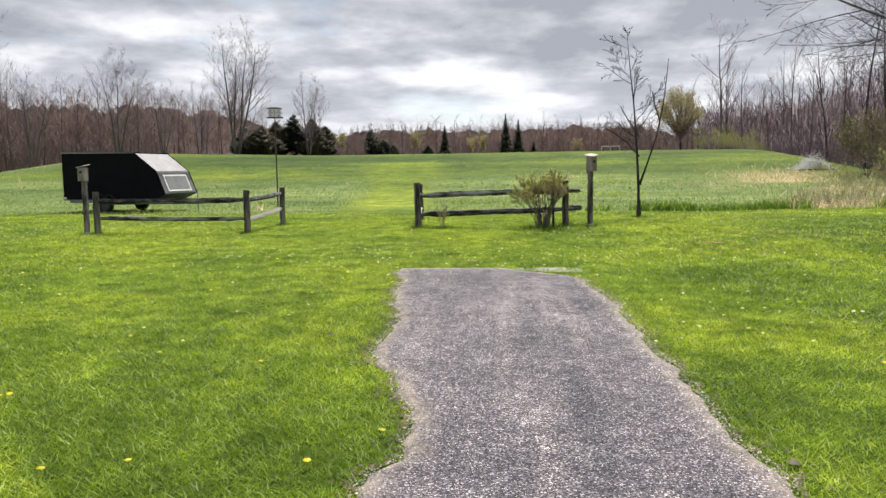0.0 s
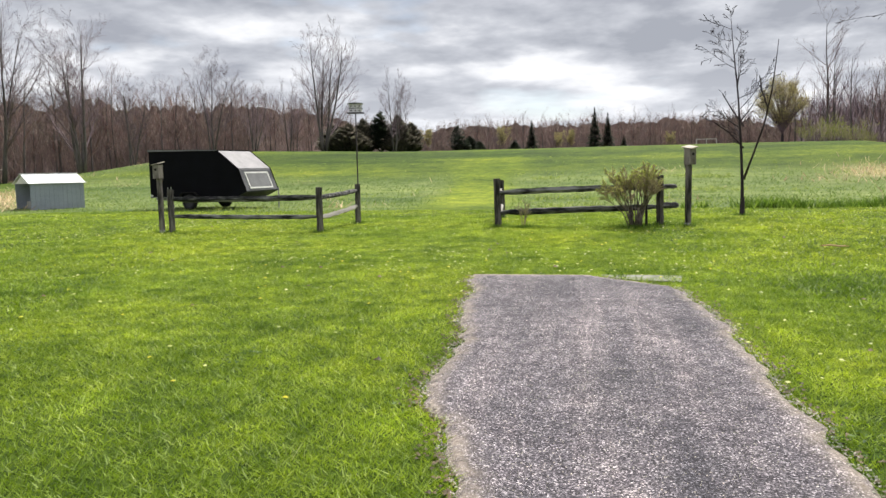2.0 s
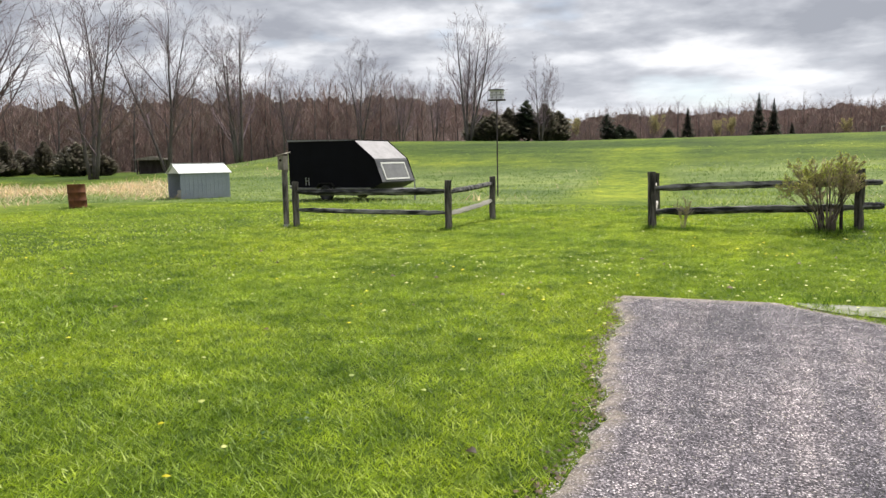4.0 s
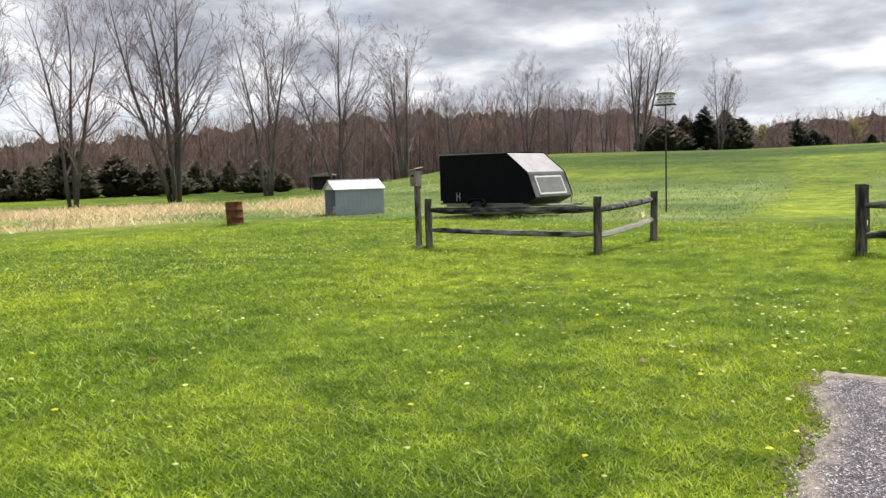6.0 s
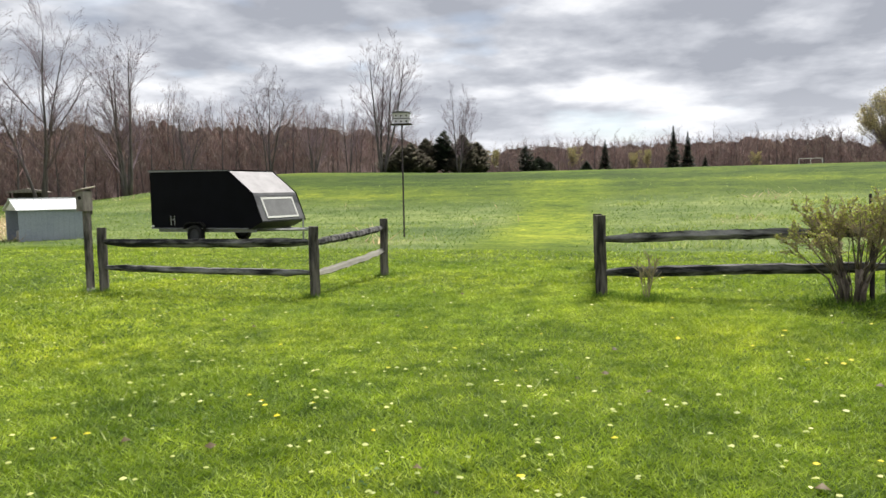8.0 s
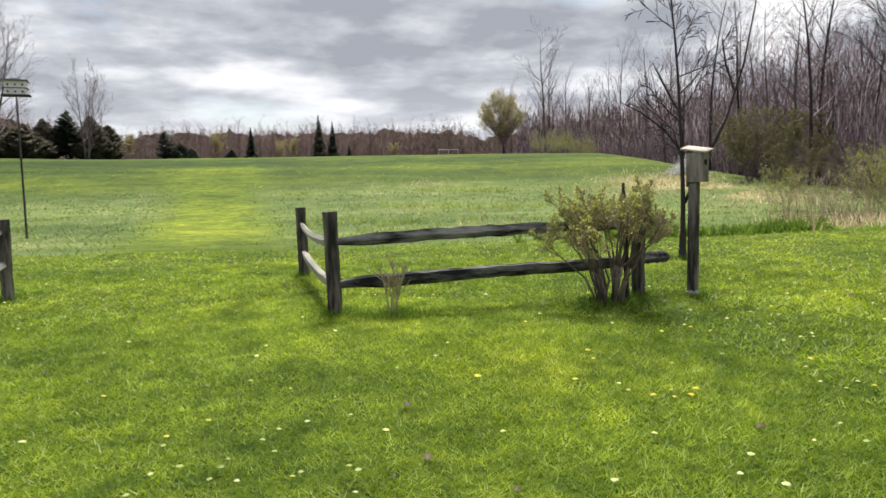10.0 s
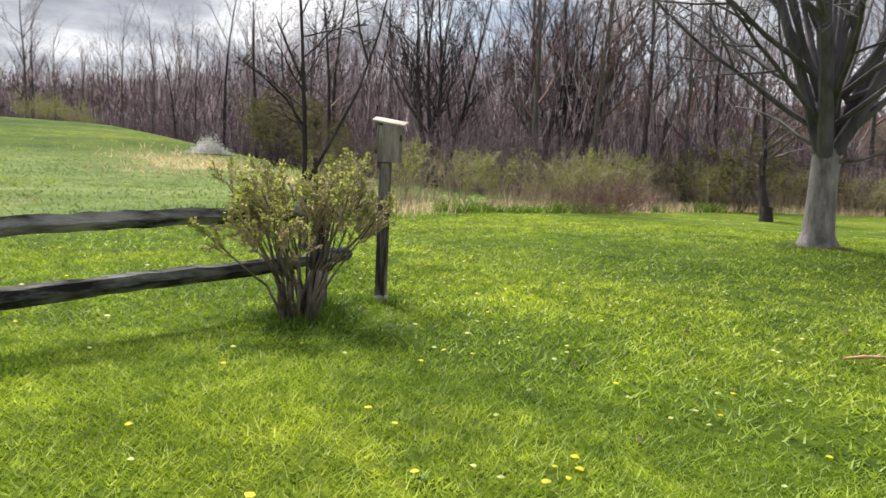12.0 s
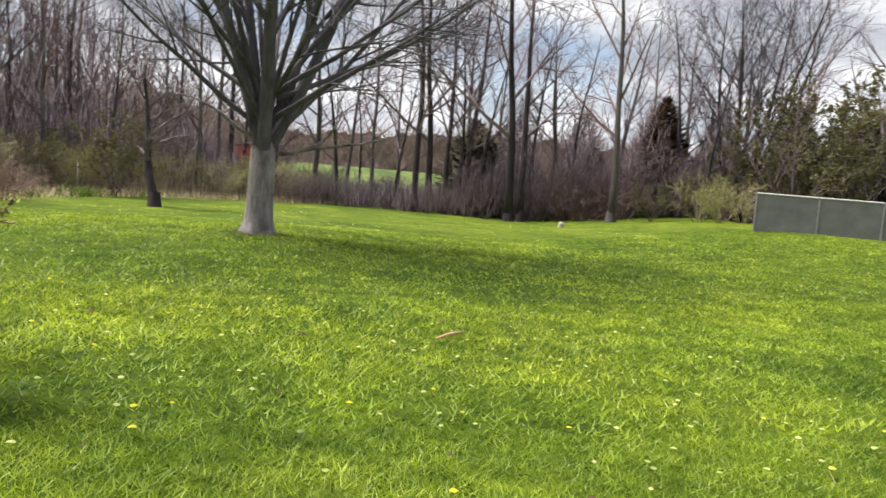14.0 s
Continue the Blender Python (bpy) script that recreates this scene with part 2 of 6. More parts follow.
M_DEADLEAF = blade_material("dead_leaf", [(0.0, (0.06, 0.042, 0.022)), (1.0, (0.21, 0.15, 0.085))])
M_FLOWER = blade_material("dandelion_yellow", [(0.0, (0.78, 0.62, 0.02)), (1.0, (0.9, 0.80, 0.06))])
M_PALEFLOWER = blade_material("dandelion_pale", [(0.0, (0.50, 0.54, 0.16)), (0.6, (0.72, 0.72, 0.30)), (1.0, (0.85, 0.83, 0.45))])
M_BARK = mixed("bark_grey", (0.090, 0.080, 0.078), (0.215, 0.190, 0.185), 3, 0.9, 22, 0.6, 0.02, (1, 1, 0.25), per="object")
M_LIMB = mixed("limb_bark", (0.060, 0.054, 0.066), (0.19, 0.170, 0.195), 2.2, 0.9, 18, 0.7, 0.025, (1, 1, 0.25))
M_BARKLIGHT = mixed("bark_pale", (0.11, 0.098, 0.10), (0.44, 0.40, 0.40), 5, 0.9, 30, 1.0, 0.03, (1, 1, 0.3))
M_BARKDARK = mixed("bark_dark", (0.040, 0.031, 0.038), (0.115, 0.092, 0.104), 3, 0.95, 20, 0.5, 0.02, (1, 1, 0.25), per="object")
M_TWIG = mixed("twig_brown", (0.185, 0.134, 0.155), (0.37, 0.28, 0.315), 1.2, 0.9, 9, 0.2, 0.01, per="object")
M_TWIGRED = mixed("twig_reddish", (0.19, 0.115, 0.11), (0.36, 0.225, 0.20), 0.4, 0.9, 6, 0.2, 0.01, per="object")
M_BUSHTWIG = mixed("twig_tan", (0.25, 0.20, 0.14), (0.54, 0.45, 0.33), 5, 0.85, 30, 0.2, 0.01)
M_SHRUBSTEM = mixed("shrub_stem", (0.045, 0.036, 0.032), (0.26, 0.215, 0.18), 6, 0.9, 24, 0.4, 0.008, (1, 1, 0.4))
M_FARWOOD = mixed("far_wood", (0.165, 0.125, 0.125), (0.31, 0.225, 0.215), 0.07, 0.95, 1.1, 0.5, 0.3, (1, 1, 0.45), which="Object")
M_WEATHER = mixed("weathered_wood", (0.035, 0.031, 0.032), (0.33, 0.295, 0.275), 11, 0.9, 60, 0.9, 0.012, (1, 1, 0.14), per="object", span=(0.38, 0.66))
M_RAIL = mixed("weathered_rail", (0.022, 0.022, 0.026), (0.34, 0.33, 0.33), 9, 0.9, 60, 0.9, 0.02, (0.22, 1, 1), per="object", span=(0.42, 0.64))
M_CEDARWOOD = mixed("grey_board", (0.16, 0.135, 0.12), (0.42, 0.38, 0.35), 18, 0.85, 70, 0.4, 0.004, (1, 1, 0.2), per="object")
M_PALEWOOD = mixed("pale_board", (0.36, 0.31, 0.26), (0.62, 0.56, 0.49), 5, 0.8, 40, 0.3, 0.004)
M_CONCRETE = mixed("concrete", (0.30, 0.30, 0.28), (0.48, 0.47, 0.44), 3, 0.9, 60, 0.3, 0.004)
M_BLACK = mixed("black_paint", (0.003, 0.003, 0.005), (0.006, 0.006, 0.010), 1.5, 0.75, 20, 0.05, 0.002, spec=0.08)
M_ALU = mixed("grey_aluminium", (0.13, 0.13, 0.14), (0.21, 0.21, 0.22), 2, 0.5, 30, 0.1, 0.003, metal=0.3)
M_ALULIGHT = mixed("light_aluminium", (0.21, 0.205, 0.22), (0.29, 0.285, 0.30), 2, 0.6, 30, 0.1, 0.003, metal=0.2)
M_DARKMETAL = mixed("dark_metal", (0.035, 0.035, 0.04), (0.06, 0.06, 0.065), 3, 0.6, 30, 0.1, 0.003)
M_WHITE = mixed("white_paint", (0.68, 0.68, 0.66), (0.82, 0.82, 0.80), 3, 0.6, 40, 0.1, 0.003)
M_LILACWHITE = mixed("chalky_white_paint", (0.72, 0.68, 0.78), (0.84, 0.80, 0.88), 3, 0.7, 30, 0.1, 0.003)
M_SHED = mixed("blue_grey_steel", (0.36, 0.40, 0.49), (0.45, 0.49, 0.58), 1.2, 0.55, 18, 0.15, 0.004, metal=0.1)
M_ROOFSTEEL = mixed("white_roof_steel", (0.62, 0.64, 0.66), (0.78, 0.80, 0.82), 1.5, 0.5, 20, 0.1, 0.004, metal=0.1)
M_RUST = mixed("rusty_steel", (0.085, 0.032, 0.018), (0.22, 0.085, 0.04), 5, 0.9, 40, 0.5, 0.006)
M_RUBBER = mixed("tyre_rubber", (0.012, 0.012, 0.012), (0.025, 0.025, 0.025), 6, 0.85, 50, 0.2, 0.002)
M_DARK = mixed("dark_inside", (0.01, 0.01, 0.01), (0.02, 0.018, 0.016), 3, 0.95, 20, 0.1, 0.002)
M_LEAFYELLOW = blade_material("young_leaf_yellow_green", [(0.0, (0.30, 0.36, 0.05)), (0.6, (0.52, 0.57, 0.11)), (1.0, (0.74, 0.75, 0.22))], 2)
M_LEAFGREEN = blade_material("young_leaf_green", [(0.0, (0.17, 0.21, 0.04)), (0.6, (0.32, 0.36, 0.07)), (1.0, (0.46, 0.46, 0.12))], 0.6)
M_LEAFOLIVE = blade_material("bud_olive", [(0.0, (0.10, 0.088, 0.05)), (0.7, (0.18, 0.16, 0.08)), (1.0, (0.28, 0.25, 0.11))], 0.3)
M_LEAFGOLD = blade_material("young_leaf_gold", [(0.0, (0.34, 0.29, 0.13)), (1.0, (0.60, 0.52, 0.27))], 0.3)
M_NEEDLE = blade_material("dark_needles", [(0.0, (0.022, 0.030, 0.024)), (0.7, (0.046, 0.060, 0.042)), (1.0, (0.08, 0.095, 0.062))], 0.5)
# brownish cedar needles, paled so that distance haze is part of their colour
M_NEEDLEHAZE = blade_material("hazed_brown_cedar_needles", [(0.0, (0.085, 0.076, 0.066)), (0.7, (0.155, 0.136, 0.112)), (1.0, (0.24, 0.21, 0.165))], 0.3)
M_NEEDLERUST = blade_material("rusty_cedar_needles", [(0.0, (0.05, 0.032, 0.026)), (0.7, (0.12, 0.072, 0.056)), (1.0, (0.19, 0.12, 0.09))], 0.4)
M_FARTWIG = blade_material("far_twig_brown", [(0.0, (0.14, 0.10, 0.098)), (0.5, (0.23, 0.165, 0.158)), (0.8, (0.31, 0.22, 0.20)), (1.0, (0.40, 0.33, 0.30))], 0.05)
M_DARKTWIG = blade_material("thicket_twig", [(0.0, (0.062, 0.043, 0.057)), (0.6, (0.225, 0.160, 0.200)), (1.0, (0.60, 0.51, 0.57))], 0.08)
M_REED = blade_material("dry_reed", [(0.0, (0.16, 0.11, 0.08)), (0.6, (0.32, 0.245, 0.18)), (1.0, (0.50, 0.42, 0.33))], 0.4)
M_STICK = mixed("peeled_stick", (0.45, 0.26, 0.12), (0.66, 0.46, 0.26), 6, 0.8, 40, 0.3, 0.003)
M_RED = mixed("red_siding", (0.52, 0.075, 0.05), (0.66, 0.12, 0.08), 1, 0.8, 12, 0.1, 0.01)
M_GLASS = mixed("dusty_window", (0.17, 0.17, 0.175), (0.24, 0.24, 0.245), 3, 0.35, 30, 0.05, 0.002, spec=0.5)
M_STEEL = mixed("galvanised_steel", (0.30, 0.30, 0.31), (0.45, 0.45, 0.46), 5, 0.5, 50, 0.1, 0.002, metal=0.5)
M_SCREEN = mixed("grey_fence_screen", (0.17, 0.17, 0.17), (0.26, 0.26, 0.255), 2, 0.8, 70, 0.2, 0.004)


# ---- mesh building ----
class Geo:
    """Vertices and faces collected for one mesh."""
    def __init__(self):
        self.v, self.f = [], []

    def tube(self, pts, radii, sides=6, cap=True):
        ring0, base = None, len(self.v)
        n = len(pts)
        ref = Vector((0.31, 0.17, 0.93)) if abs((pts[-1] - pts[0]).normalized().z) < 0.85 else Vector((0.95, 0.2, 0.1))
        for i, (p, r) in enumerate(zip(pts, radii)):
            d = (pts[min(i + 1, n - 1)] - pts[max(i - 1, 0)])
            a = d.cross(ref).normalized()
            b = d.cross(a).normalized()
            for k in range(sides):
                t = 2 * math.pi * k / sides
                self.v.append(p + a * (r * math.cos(t)) + b * (r * math.sin(t)))
        for i in range(n - 1):
            for k in range(sides):
                k2 = (k + 1) % sides
                o = base + i * sides
                self.f.append((o + k, o + k2, o + sides + k2, o + sides + k))
        if cap:
            self.f.append(tuple(base + (n - 1) * sides + k for k in range(sides)))
            self.f.append(tuple(base + k for k in reversed(range(sides))))

    def box(self, x0, y0, z0, x1, y1, z1, m=None):
        b = len(self.v)
        for z in (z0, z1):
            for x, y in ((x0, y0), (x1, y0), (x1, y1), (x0, y1)):
                p = Vector((x, y, z))
                self.v.append(m @ p if m is not None else p)
        for q in ((0, 3, 2, 1), (4, 5, 6, 7), (0, 1, 5, 4), (1, 2, 6, 5), (2, 3, 7, 6), (3, 0, 4, 7)):
            self.f.append(tuple(b + i for i in q))

    def prism(self, outline, y0, y1):
        """outline: (x, z) points; swept along y."""
        b, n = len(self.v), len(outline)
        for y in (y0, y1):
            for x, z in outline:
                self.v.append(Vector((x, y, z)))
        self.f.append(tuple(b + i for i in range(n)))
        self.f.append(tuple(b + n + i for i in reversed(range(n))))
        for i in range(n):
            j = (i + 1) % n
            self.f.append((b + j, b + i, b + n + i, b + n + j))

    def leaf(self, p, size, rng):
        a = Vector((rng.gauss(0, 1), rng.gauss(0, 1), rng.gauss(0, 1))).normalized() * size
        c = Vector((rng.gauss(0, 1), rng.gauss(0, 1), rng.gauss(0, 1)))
        c = a.cross(c).normalized() * size * 0.55
        b = len(self.v)
        self.v += [p - a, p + c, p + a, p - c]
        self.f.append((b, b + 1, b + 2, b + 3))

    def mesh(self, name, material, smooth=False, bevel=0.0):
        me = bpy.data.meshes.new(name)
        me.from_pydata([tuple(v) for v in self.v], [], self.f)
        if bevel:
            bm = bmesh.new()
            bm.from_mesh(me)
            bmesh.ops.recalc_face_normals(bm, faces=bm.faces)
            bmesh.ops.bevel(bm, geom=bm.edges, offset=bevel, segments=1, affect="EDGES")
            bm.to_mesh(me)
            bm.free()
        me.materials.append(material)
        if smooth:
            me.shade_smooth()
        return me


def part(name, geo, material, parent=None, label="", smooth=False, bevel=0.0):
    ob = new(name, geo.mesh(name, material, smooth, bevel))
    ob.parent = parent
    if label:
        ob["label"] = label
    return ob


def thing(name, label, category, group="", kind="", at=(0, 0, 0), rz=0):
    ob = new(name)
    ob.empty_display_size = 0.2
    ob.matrix_world = pose(*at, 0, 0, rz)
    return tagged(ob, label, category, group, kind)


def smooth01(a, b, x):
    t = np.clip((np.asarray(x, float) - a) / (b - a), 0, 1)
    return t * t * (3 - 2 * t)


# ---- ground ----
def waves(x, y, k, seed):
    r = np.random.RandomState(seed)
    s = 0
    for i in range(7):
        a, f, p = r.uniform(0, 6.28), k * r.uniform(0.6, 1.7), r.uniform(0, 6.28)
        s = s + np.sin((x * np.cos(a) + y * np.sin(a)) * f + p)
    return s / 7


def ground_z(x, y):
    x, y = np.asarray(x, float), np.asarray(y, float)
    hill = 3.45 * smooth01(31, 80, y) * (1 - smooth01(24, 38, x - 0.10 * np.maximum(y - 50, 0))) * smooth01(-62, -30, x + 0.30 * (y - 65))
    hill = hill + 0.012 * np.maximum(y - 80, 0)
    west = 0.012 * np.maximum(np.hypot(x, y) - 30, 0) * smooth01(-12, -40, x) * (1 - smooth01(60, 100, y) * 0.5)
    w = -(y - 12.4) - 0.25 * (x + 1)
    east = 1.05 * smooth01(-2, 10, w) * smooth01(4, 23, x)
    east = east + 3.4 * smooth01(58, 105, x) * smooth01(-40, -15, y) * (1 - smooth01(32, 50, y))
    east = east + 0.22 * np.exp(-(((x - 14.4) ** 2 + (y - 14.1) ** 2) / 30.0))
    east = east + 0.095 * smooth01(-2.5, 0.2, x) * smooth01(11, 14.8, y) * (1 - smooth01(17.5, 22, y)) * (1 - smooth01(6, 9, x))
    far = 0.05 * smooth01(0.25, 1, np.hypot(x, y - 10) / 60) * waves(x, y, 0.25, 3)
    near = 0.02 * waves(x, y, 1.6, 5) * smooth01(4, 6, np.hypot((x - 1.9) * 1.5, np.minimum(y - 4, 0)) + np.maximum(y - 7, 0) * 3)
    return hill + west + east + far + near


def lawn_edge(x):
    return np.interp(x, [-40, -30, -20, -12, 0, 12, 16, 20, 25, 31, 37, 43, 46, 47], [18, 20.5, 25.5, 24, 23, 23.4, 24.2, 23.6, 22.2, 21.5, 17.5, 11, 2, -60])


def wood_edge(y):
    return np.interp(y, [-60, -5, 2, 10, 17, 21, 26, 43, 60, 90, 135, 200], [60, 47, 47.5, 45, 39, 33, 28, 29, 32, 36, 36, 44])


def strip_x(y):
    return np.interp(y, [14, 24, 75, 120], [-2.2, -2.6, -6.8, -9])


def cover(x, y):
    x, y = np.asarray(x, float), np.asarray(y, float)
    e = lawn_edge(x) + 0.5 * waves(x, y, 0.9, 11)
    rough = smooth01(0, 1.0, y - e) * (1 - smooth01(44, 53, y + 4 * waves(x, y, 0.15, 8)) * smooth01(-45, -30, x))
    rough = np.maximum(rough, 0.10 * smooth01(40, 56, y) * (0.6 + 0.4 * waves(x, y, 0.3, 41)) * (1 - smooth01(30, 40, x)))
    strip = 1 - smooth01(1.0, 3.2, np.abs(x - strip_x(y)) + 0.35 * waves(x, y, 0.8, 4))
    rough = rough * (1 - strip)
    r = np.hypot(x - 1.2, y - 2.9)
    az = np.degrees(np.arctan2(x - 1.2, y - 2.9))
    band = smooth01(31, 35, r + waves(x, y, 0.5, 9)) * (1 - smooth01(50, 58, r)) * (1 - smooth01(-47, -41, az)) * smooth01(-100, -96, az)
    rough = np.where(az < -41, rough * (1 - smooth01(52, 60, r)), rough)
    straw = 0.85 * band * smooth01(-0.5, 0.3, waves(x, y, 0.35, 12))
    straw = np.maximum(straw, 0.75 * np.exp(-(((x - 20.5) / 4) ** 2 + ((y - 43) / 6) ** 2)) * smooth01(-0.4, 0.3, waves(x, y, 0.8, 15)))
    straw = np.maximum(straw, 0.10 * smooth01(0.35, 0.7, waves(x, y, 0.6, 17)) * rough)
    litter = smooth01(-2, 2, x - wood_edge(y)) * smooth01(0.5, 2.5, y - e)
    glade = smooth01(54, 57, x) * (1 - smooth01(24, 30, y)) * smooth01(-12, -6, y)
    litter = litter * (1 - glade)
    litter = np.maximum(litter, smooth01(118, 126, np.hypot(x, y)) * (1 - glade) * smooth01(-400, -20, y))
    return np.clip(rough, 0, 1), np.clip(straw, 0, 1), np.clip(litter, 0, 1)


def fast_mesh(name, verts, faces, material, k=None):
    """verts (n, 3) and faces (m, k) as arrays."""
    verts, faces = np.asarray(verts, np.float32), np.asarray(faces, np.int32)
    me = bpy.data.meshes.new(name)
    m, k = faces.shape
    me.vertices.add(len(verts))
    me.vertices.foreach_set("co", verts.ravel())
    me.loops.add(m * k)
    me.loops.foreach_set("vertex_index", faces.ravel())
    me.polygons.add(m)
    me.polygons.foreach_set("loop_start", np.arange(0, m * k, k, dtype=np.int32))
    me.update(calc_edges=True)
    me.materials.append(material)
    return me


def build_ground():
    n = 260
    t = np.linspace(-1, 1, n)
    ax = 3 + 34 * t + 900 * np.sign(t) * np.abs(t) ** 7 + 90 * t ** 3
    ay = 18 + 34 * t + 900 * np.sign(t) * np.abs(t) ** 7 + 90 * t ** 3
    X, Y = np.meshgrid(ax, ay)
    X, Y = X.ravel(), Y.ravel()
    Z = ground_z(X, Y)
    idx = np.arange(n * n).reshape(n, n)
    F = np.stack([idx[:-1, :-1], idx[:-1, 1:], idx[1:, 1:], idx[1:, :-1]], -1).reshape(-1, 4)
    me = fast_mesh("ground", np.stack([X, Y, Z], 1), F, M_TURF)
    me.shade_smooth()
    col = me.color_attributes.new("cover", "FLOAT_COLOR", "POINT")
    r, s, l = cover(X, Y)
    track = (1 - smooth01(1.4, 4.2, np.abs(X - strip_x(Y)) + 0.5 * waves(X, Y, 0.5, 6))) * smooth01(21, 27, Y)
    col.data.foreach_set("color", np.stack([r, s, l, track], 1).astype(np.float32).ravel())
    tagged(new("ground", me), "mown green lawn rising to a grassy hill with rough meadow and woodland floor", "ground", "", "structure")


build_ground()

DRIVE_L = ([-20, -3, 0.0, 0.7, 1.2, 1.8, 2.5, 3.2, 4.2, 5.0, 6.5, 7.6, 8.12], [0.9, 1.1, 1.25, 1.42, 1.42, 1.22, 0.98, 0.92, 0.98, 0.80, 0.62, 0.50, 0.48])
DRIVE_R = ([-20, -3, 1.0, 2.6, 4.2, 5.8, 6.8, 7.2, 7.5, 7.95, 8.12], [3.5, 3.4, 3.33, 3.3, 3.28, 3.22, 3.12, 2.96, 2.66, 2.26, 2.10])


def drive_span(y):
    l = np.interp(y, *DRIVE_L) + 0.10 * waves(y, y * 0, 3.1, 61) + 0.06 * waves(y, y * 0, 11, 62) + 0.03 * waves(y, y * 0, 31, 63)
    r = np.interp(y, *DRIVE_R) + 0.09 * waves(y, y * 0, 3.4, 64) + 0.06 * waves(y, y * 0, 12, 65) + 0.03 * waves(y, y * 0, 29, 66)
    return l, r


def build_drive():
    ys = np.concatenate([np.linspace(-20, -3, 40), np.linspace(-2.95, 8.12, 240)])
    m = 26
    P, E = [], []
    for y in ys:
        l, r = drive_span(y)
        for j in range(m):
            s = j / (m - 1)
            x = l + (r - l) * s
            d = min(x - l, r - x)
            z = ground_z(x, y) + 0.028 * smooth01(-0.02, 0.06, d) - 0.02 * (d < 1e-6)
            P.append((x, y, float(z)))
            E.append(1 - smooth01(0.0, 0.22, min(d, 8.12 - y)))
    k = len(ys)
    idx = np.arange(k * m).reshape(k, m)
    F = np.stack([idx[:-1, :-1], idx[:-1, 1:], idx[1:, 1:], idx[1:, :-1]], -1).reshape(-1, 4)
    me = fast_mesh("driveway", P, F, M_DRIVE)
    me.shade_smooth()
    col = me.color_attributes.new("edge", "FLOAT_COLOR", "POINT")
    E = np.array(E)
    col.data.foreach_set("color", np.stack([E, E, E, np.ones_like(E)], 1).astype(np.float32).ravel())
    tagged(new("driveway", me), "worn grey asphalt driveway end with sandy crumbling edges", "driveway", "", "structure")


build_drive()

# ---- trees ----
def perp(d, rng):
    a = Vector((rng.gauss(0, 1), rng.gauss(0, 1), rng.gauss(0, 1)))
    return (a - d * a.dot(d)).normalized()


def grow(geos, rng, p, d, length, r, level, spec):
    """One branch with its children. spec: per level (segments, sides, children, angle, length share, upward pull, wander, first child)."""
    seg, sides, kids, angle, share, up, wander, first = spec[level][:8]
    pts, rad, dirs = [p.copy()], [r], [d.copy()]
    step = length / seg
    for i in range(seg):
        d = (d + perp(d, rng) * wander + Vector((0, 0, up))).normalized()
        p = p + d * step
        pts.append(p.copy())
        dirs.append(d.copy())
        rad.append(max(spec[0][8] if len(spec[0]) > 8 else 0.0055, r * (1 - 0.88 * (i + 1) / seg)))
    g = geos[min(level, len(geos) - 1)]
    g.tube(pts, rad, sides, cap=level == 0)
    if level + 1 >= len(spec):
        return pts
    n = kids if isinstance(kids, int) else rng.randint(*kids)
    for k in range(n):
        t = first + (1 - first) * ((k + rng.random() * 0.9) / n)
        i = min(int(t * seg), seg - 1)
        f = t * seg - i
        q = pts[i].lerp(pts[i + 1], f)
        base = dirs[i + 1]
        a = radians(angle * rng.uniform(0.7, 1.3))
        nd = (base * math.cos(a) + perp(base, rng) * math.sin(a)).normalized()
        l = length * share * rng.uniform(0.65, 1.2) * (1.15 - 0.6 * t)
        nr = min((rad[i] * (1 - f) + rad[i + 1] * f) * 0.62, r * 0.6)
        grow(geos, rng, q, nd, l, nr, level + 1, spec)
    return pts


TREE_MESH = {}


def tree_meshes(key, seed, height, radius, spec, stems=1, lean=0.0, bark=None, twig=None, leaf=None, leaf_n=0, leaf_size=0.1):
    rng = random.Random(seed)
    trunk, crown = Geo(), Geo()
    for s in range(stems):
        a = s * 6.283 / max(stems, 1) + rng.uniform(-0.5, 0.5)
        t = lean * rng.uniform(0.5, 1.3)
        d = Vector((math.cos(a) * math.sin(t), math.sin(a) * math.sin(t), math.cos(t)))
        o = Vector((math.cos(a), math.sin(a), 0)) * (radius * 0.9 if stems > 1 else 0) + Vector((0, 0, -0.15))
        grow((trunk, crown), rng, o, d, height * rng.uniform(0.85, 1.05), radius * (0.62 if stems > 1 else 1) * rng.uniform(0.8, 1.1), 0, spec)
    if stems == 1:
        trunk.tube([Vector((0, 0, -0.2)), Vector((0, 0, 0.05)), Vector((0, 0, 0.5))], [radius * 1.5, radius * 1.3, radius * 0.9], spec[0][1], False)
    leaves = None
    if leaf:
        leaves = Geo()
        for i in range(leaf_n):
            p = crown.v[rng.randrange(len(crown.v) // 3, len(crown.v))]
            leaves.leaf(p + Vector((rng.gauss(0, 1), rng.gauss(0, 1), rng.gauss(0, 1))) * leaf_size, leaf_size * rng.uniform(0.6, 1.3), rng)
    TREE_MESH[key] = (trunk.mesh("trunk", bark or M_BARK, True), crown.mesh("crown", twig or M_TWIG), leaves.mesh("foliage", leaf) if leaves else None)


def plant(key, name, label, x, y, scale=1.0, rz=0.0, tall=1.0, group="", category="tree", sink=0.0):
    t = thing(name, label, category, group)
    t.matrix_world = pose(x, y, float(ground_z(x, y)) - sink, 0, 0, rz) @ Matrix.Diagonal((scale, scale, scale * tall, 1))
    trunk, crown, leaves = TREE_MESH[key]
    for n, me in (("trunk", trunk), ("crown", crown), ("foliage", leaves)):
        if me:
            o = new(n, me)
            o.parent = t
    return t


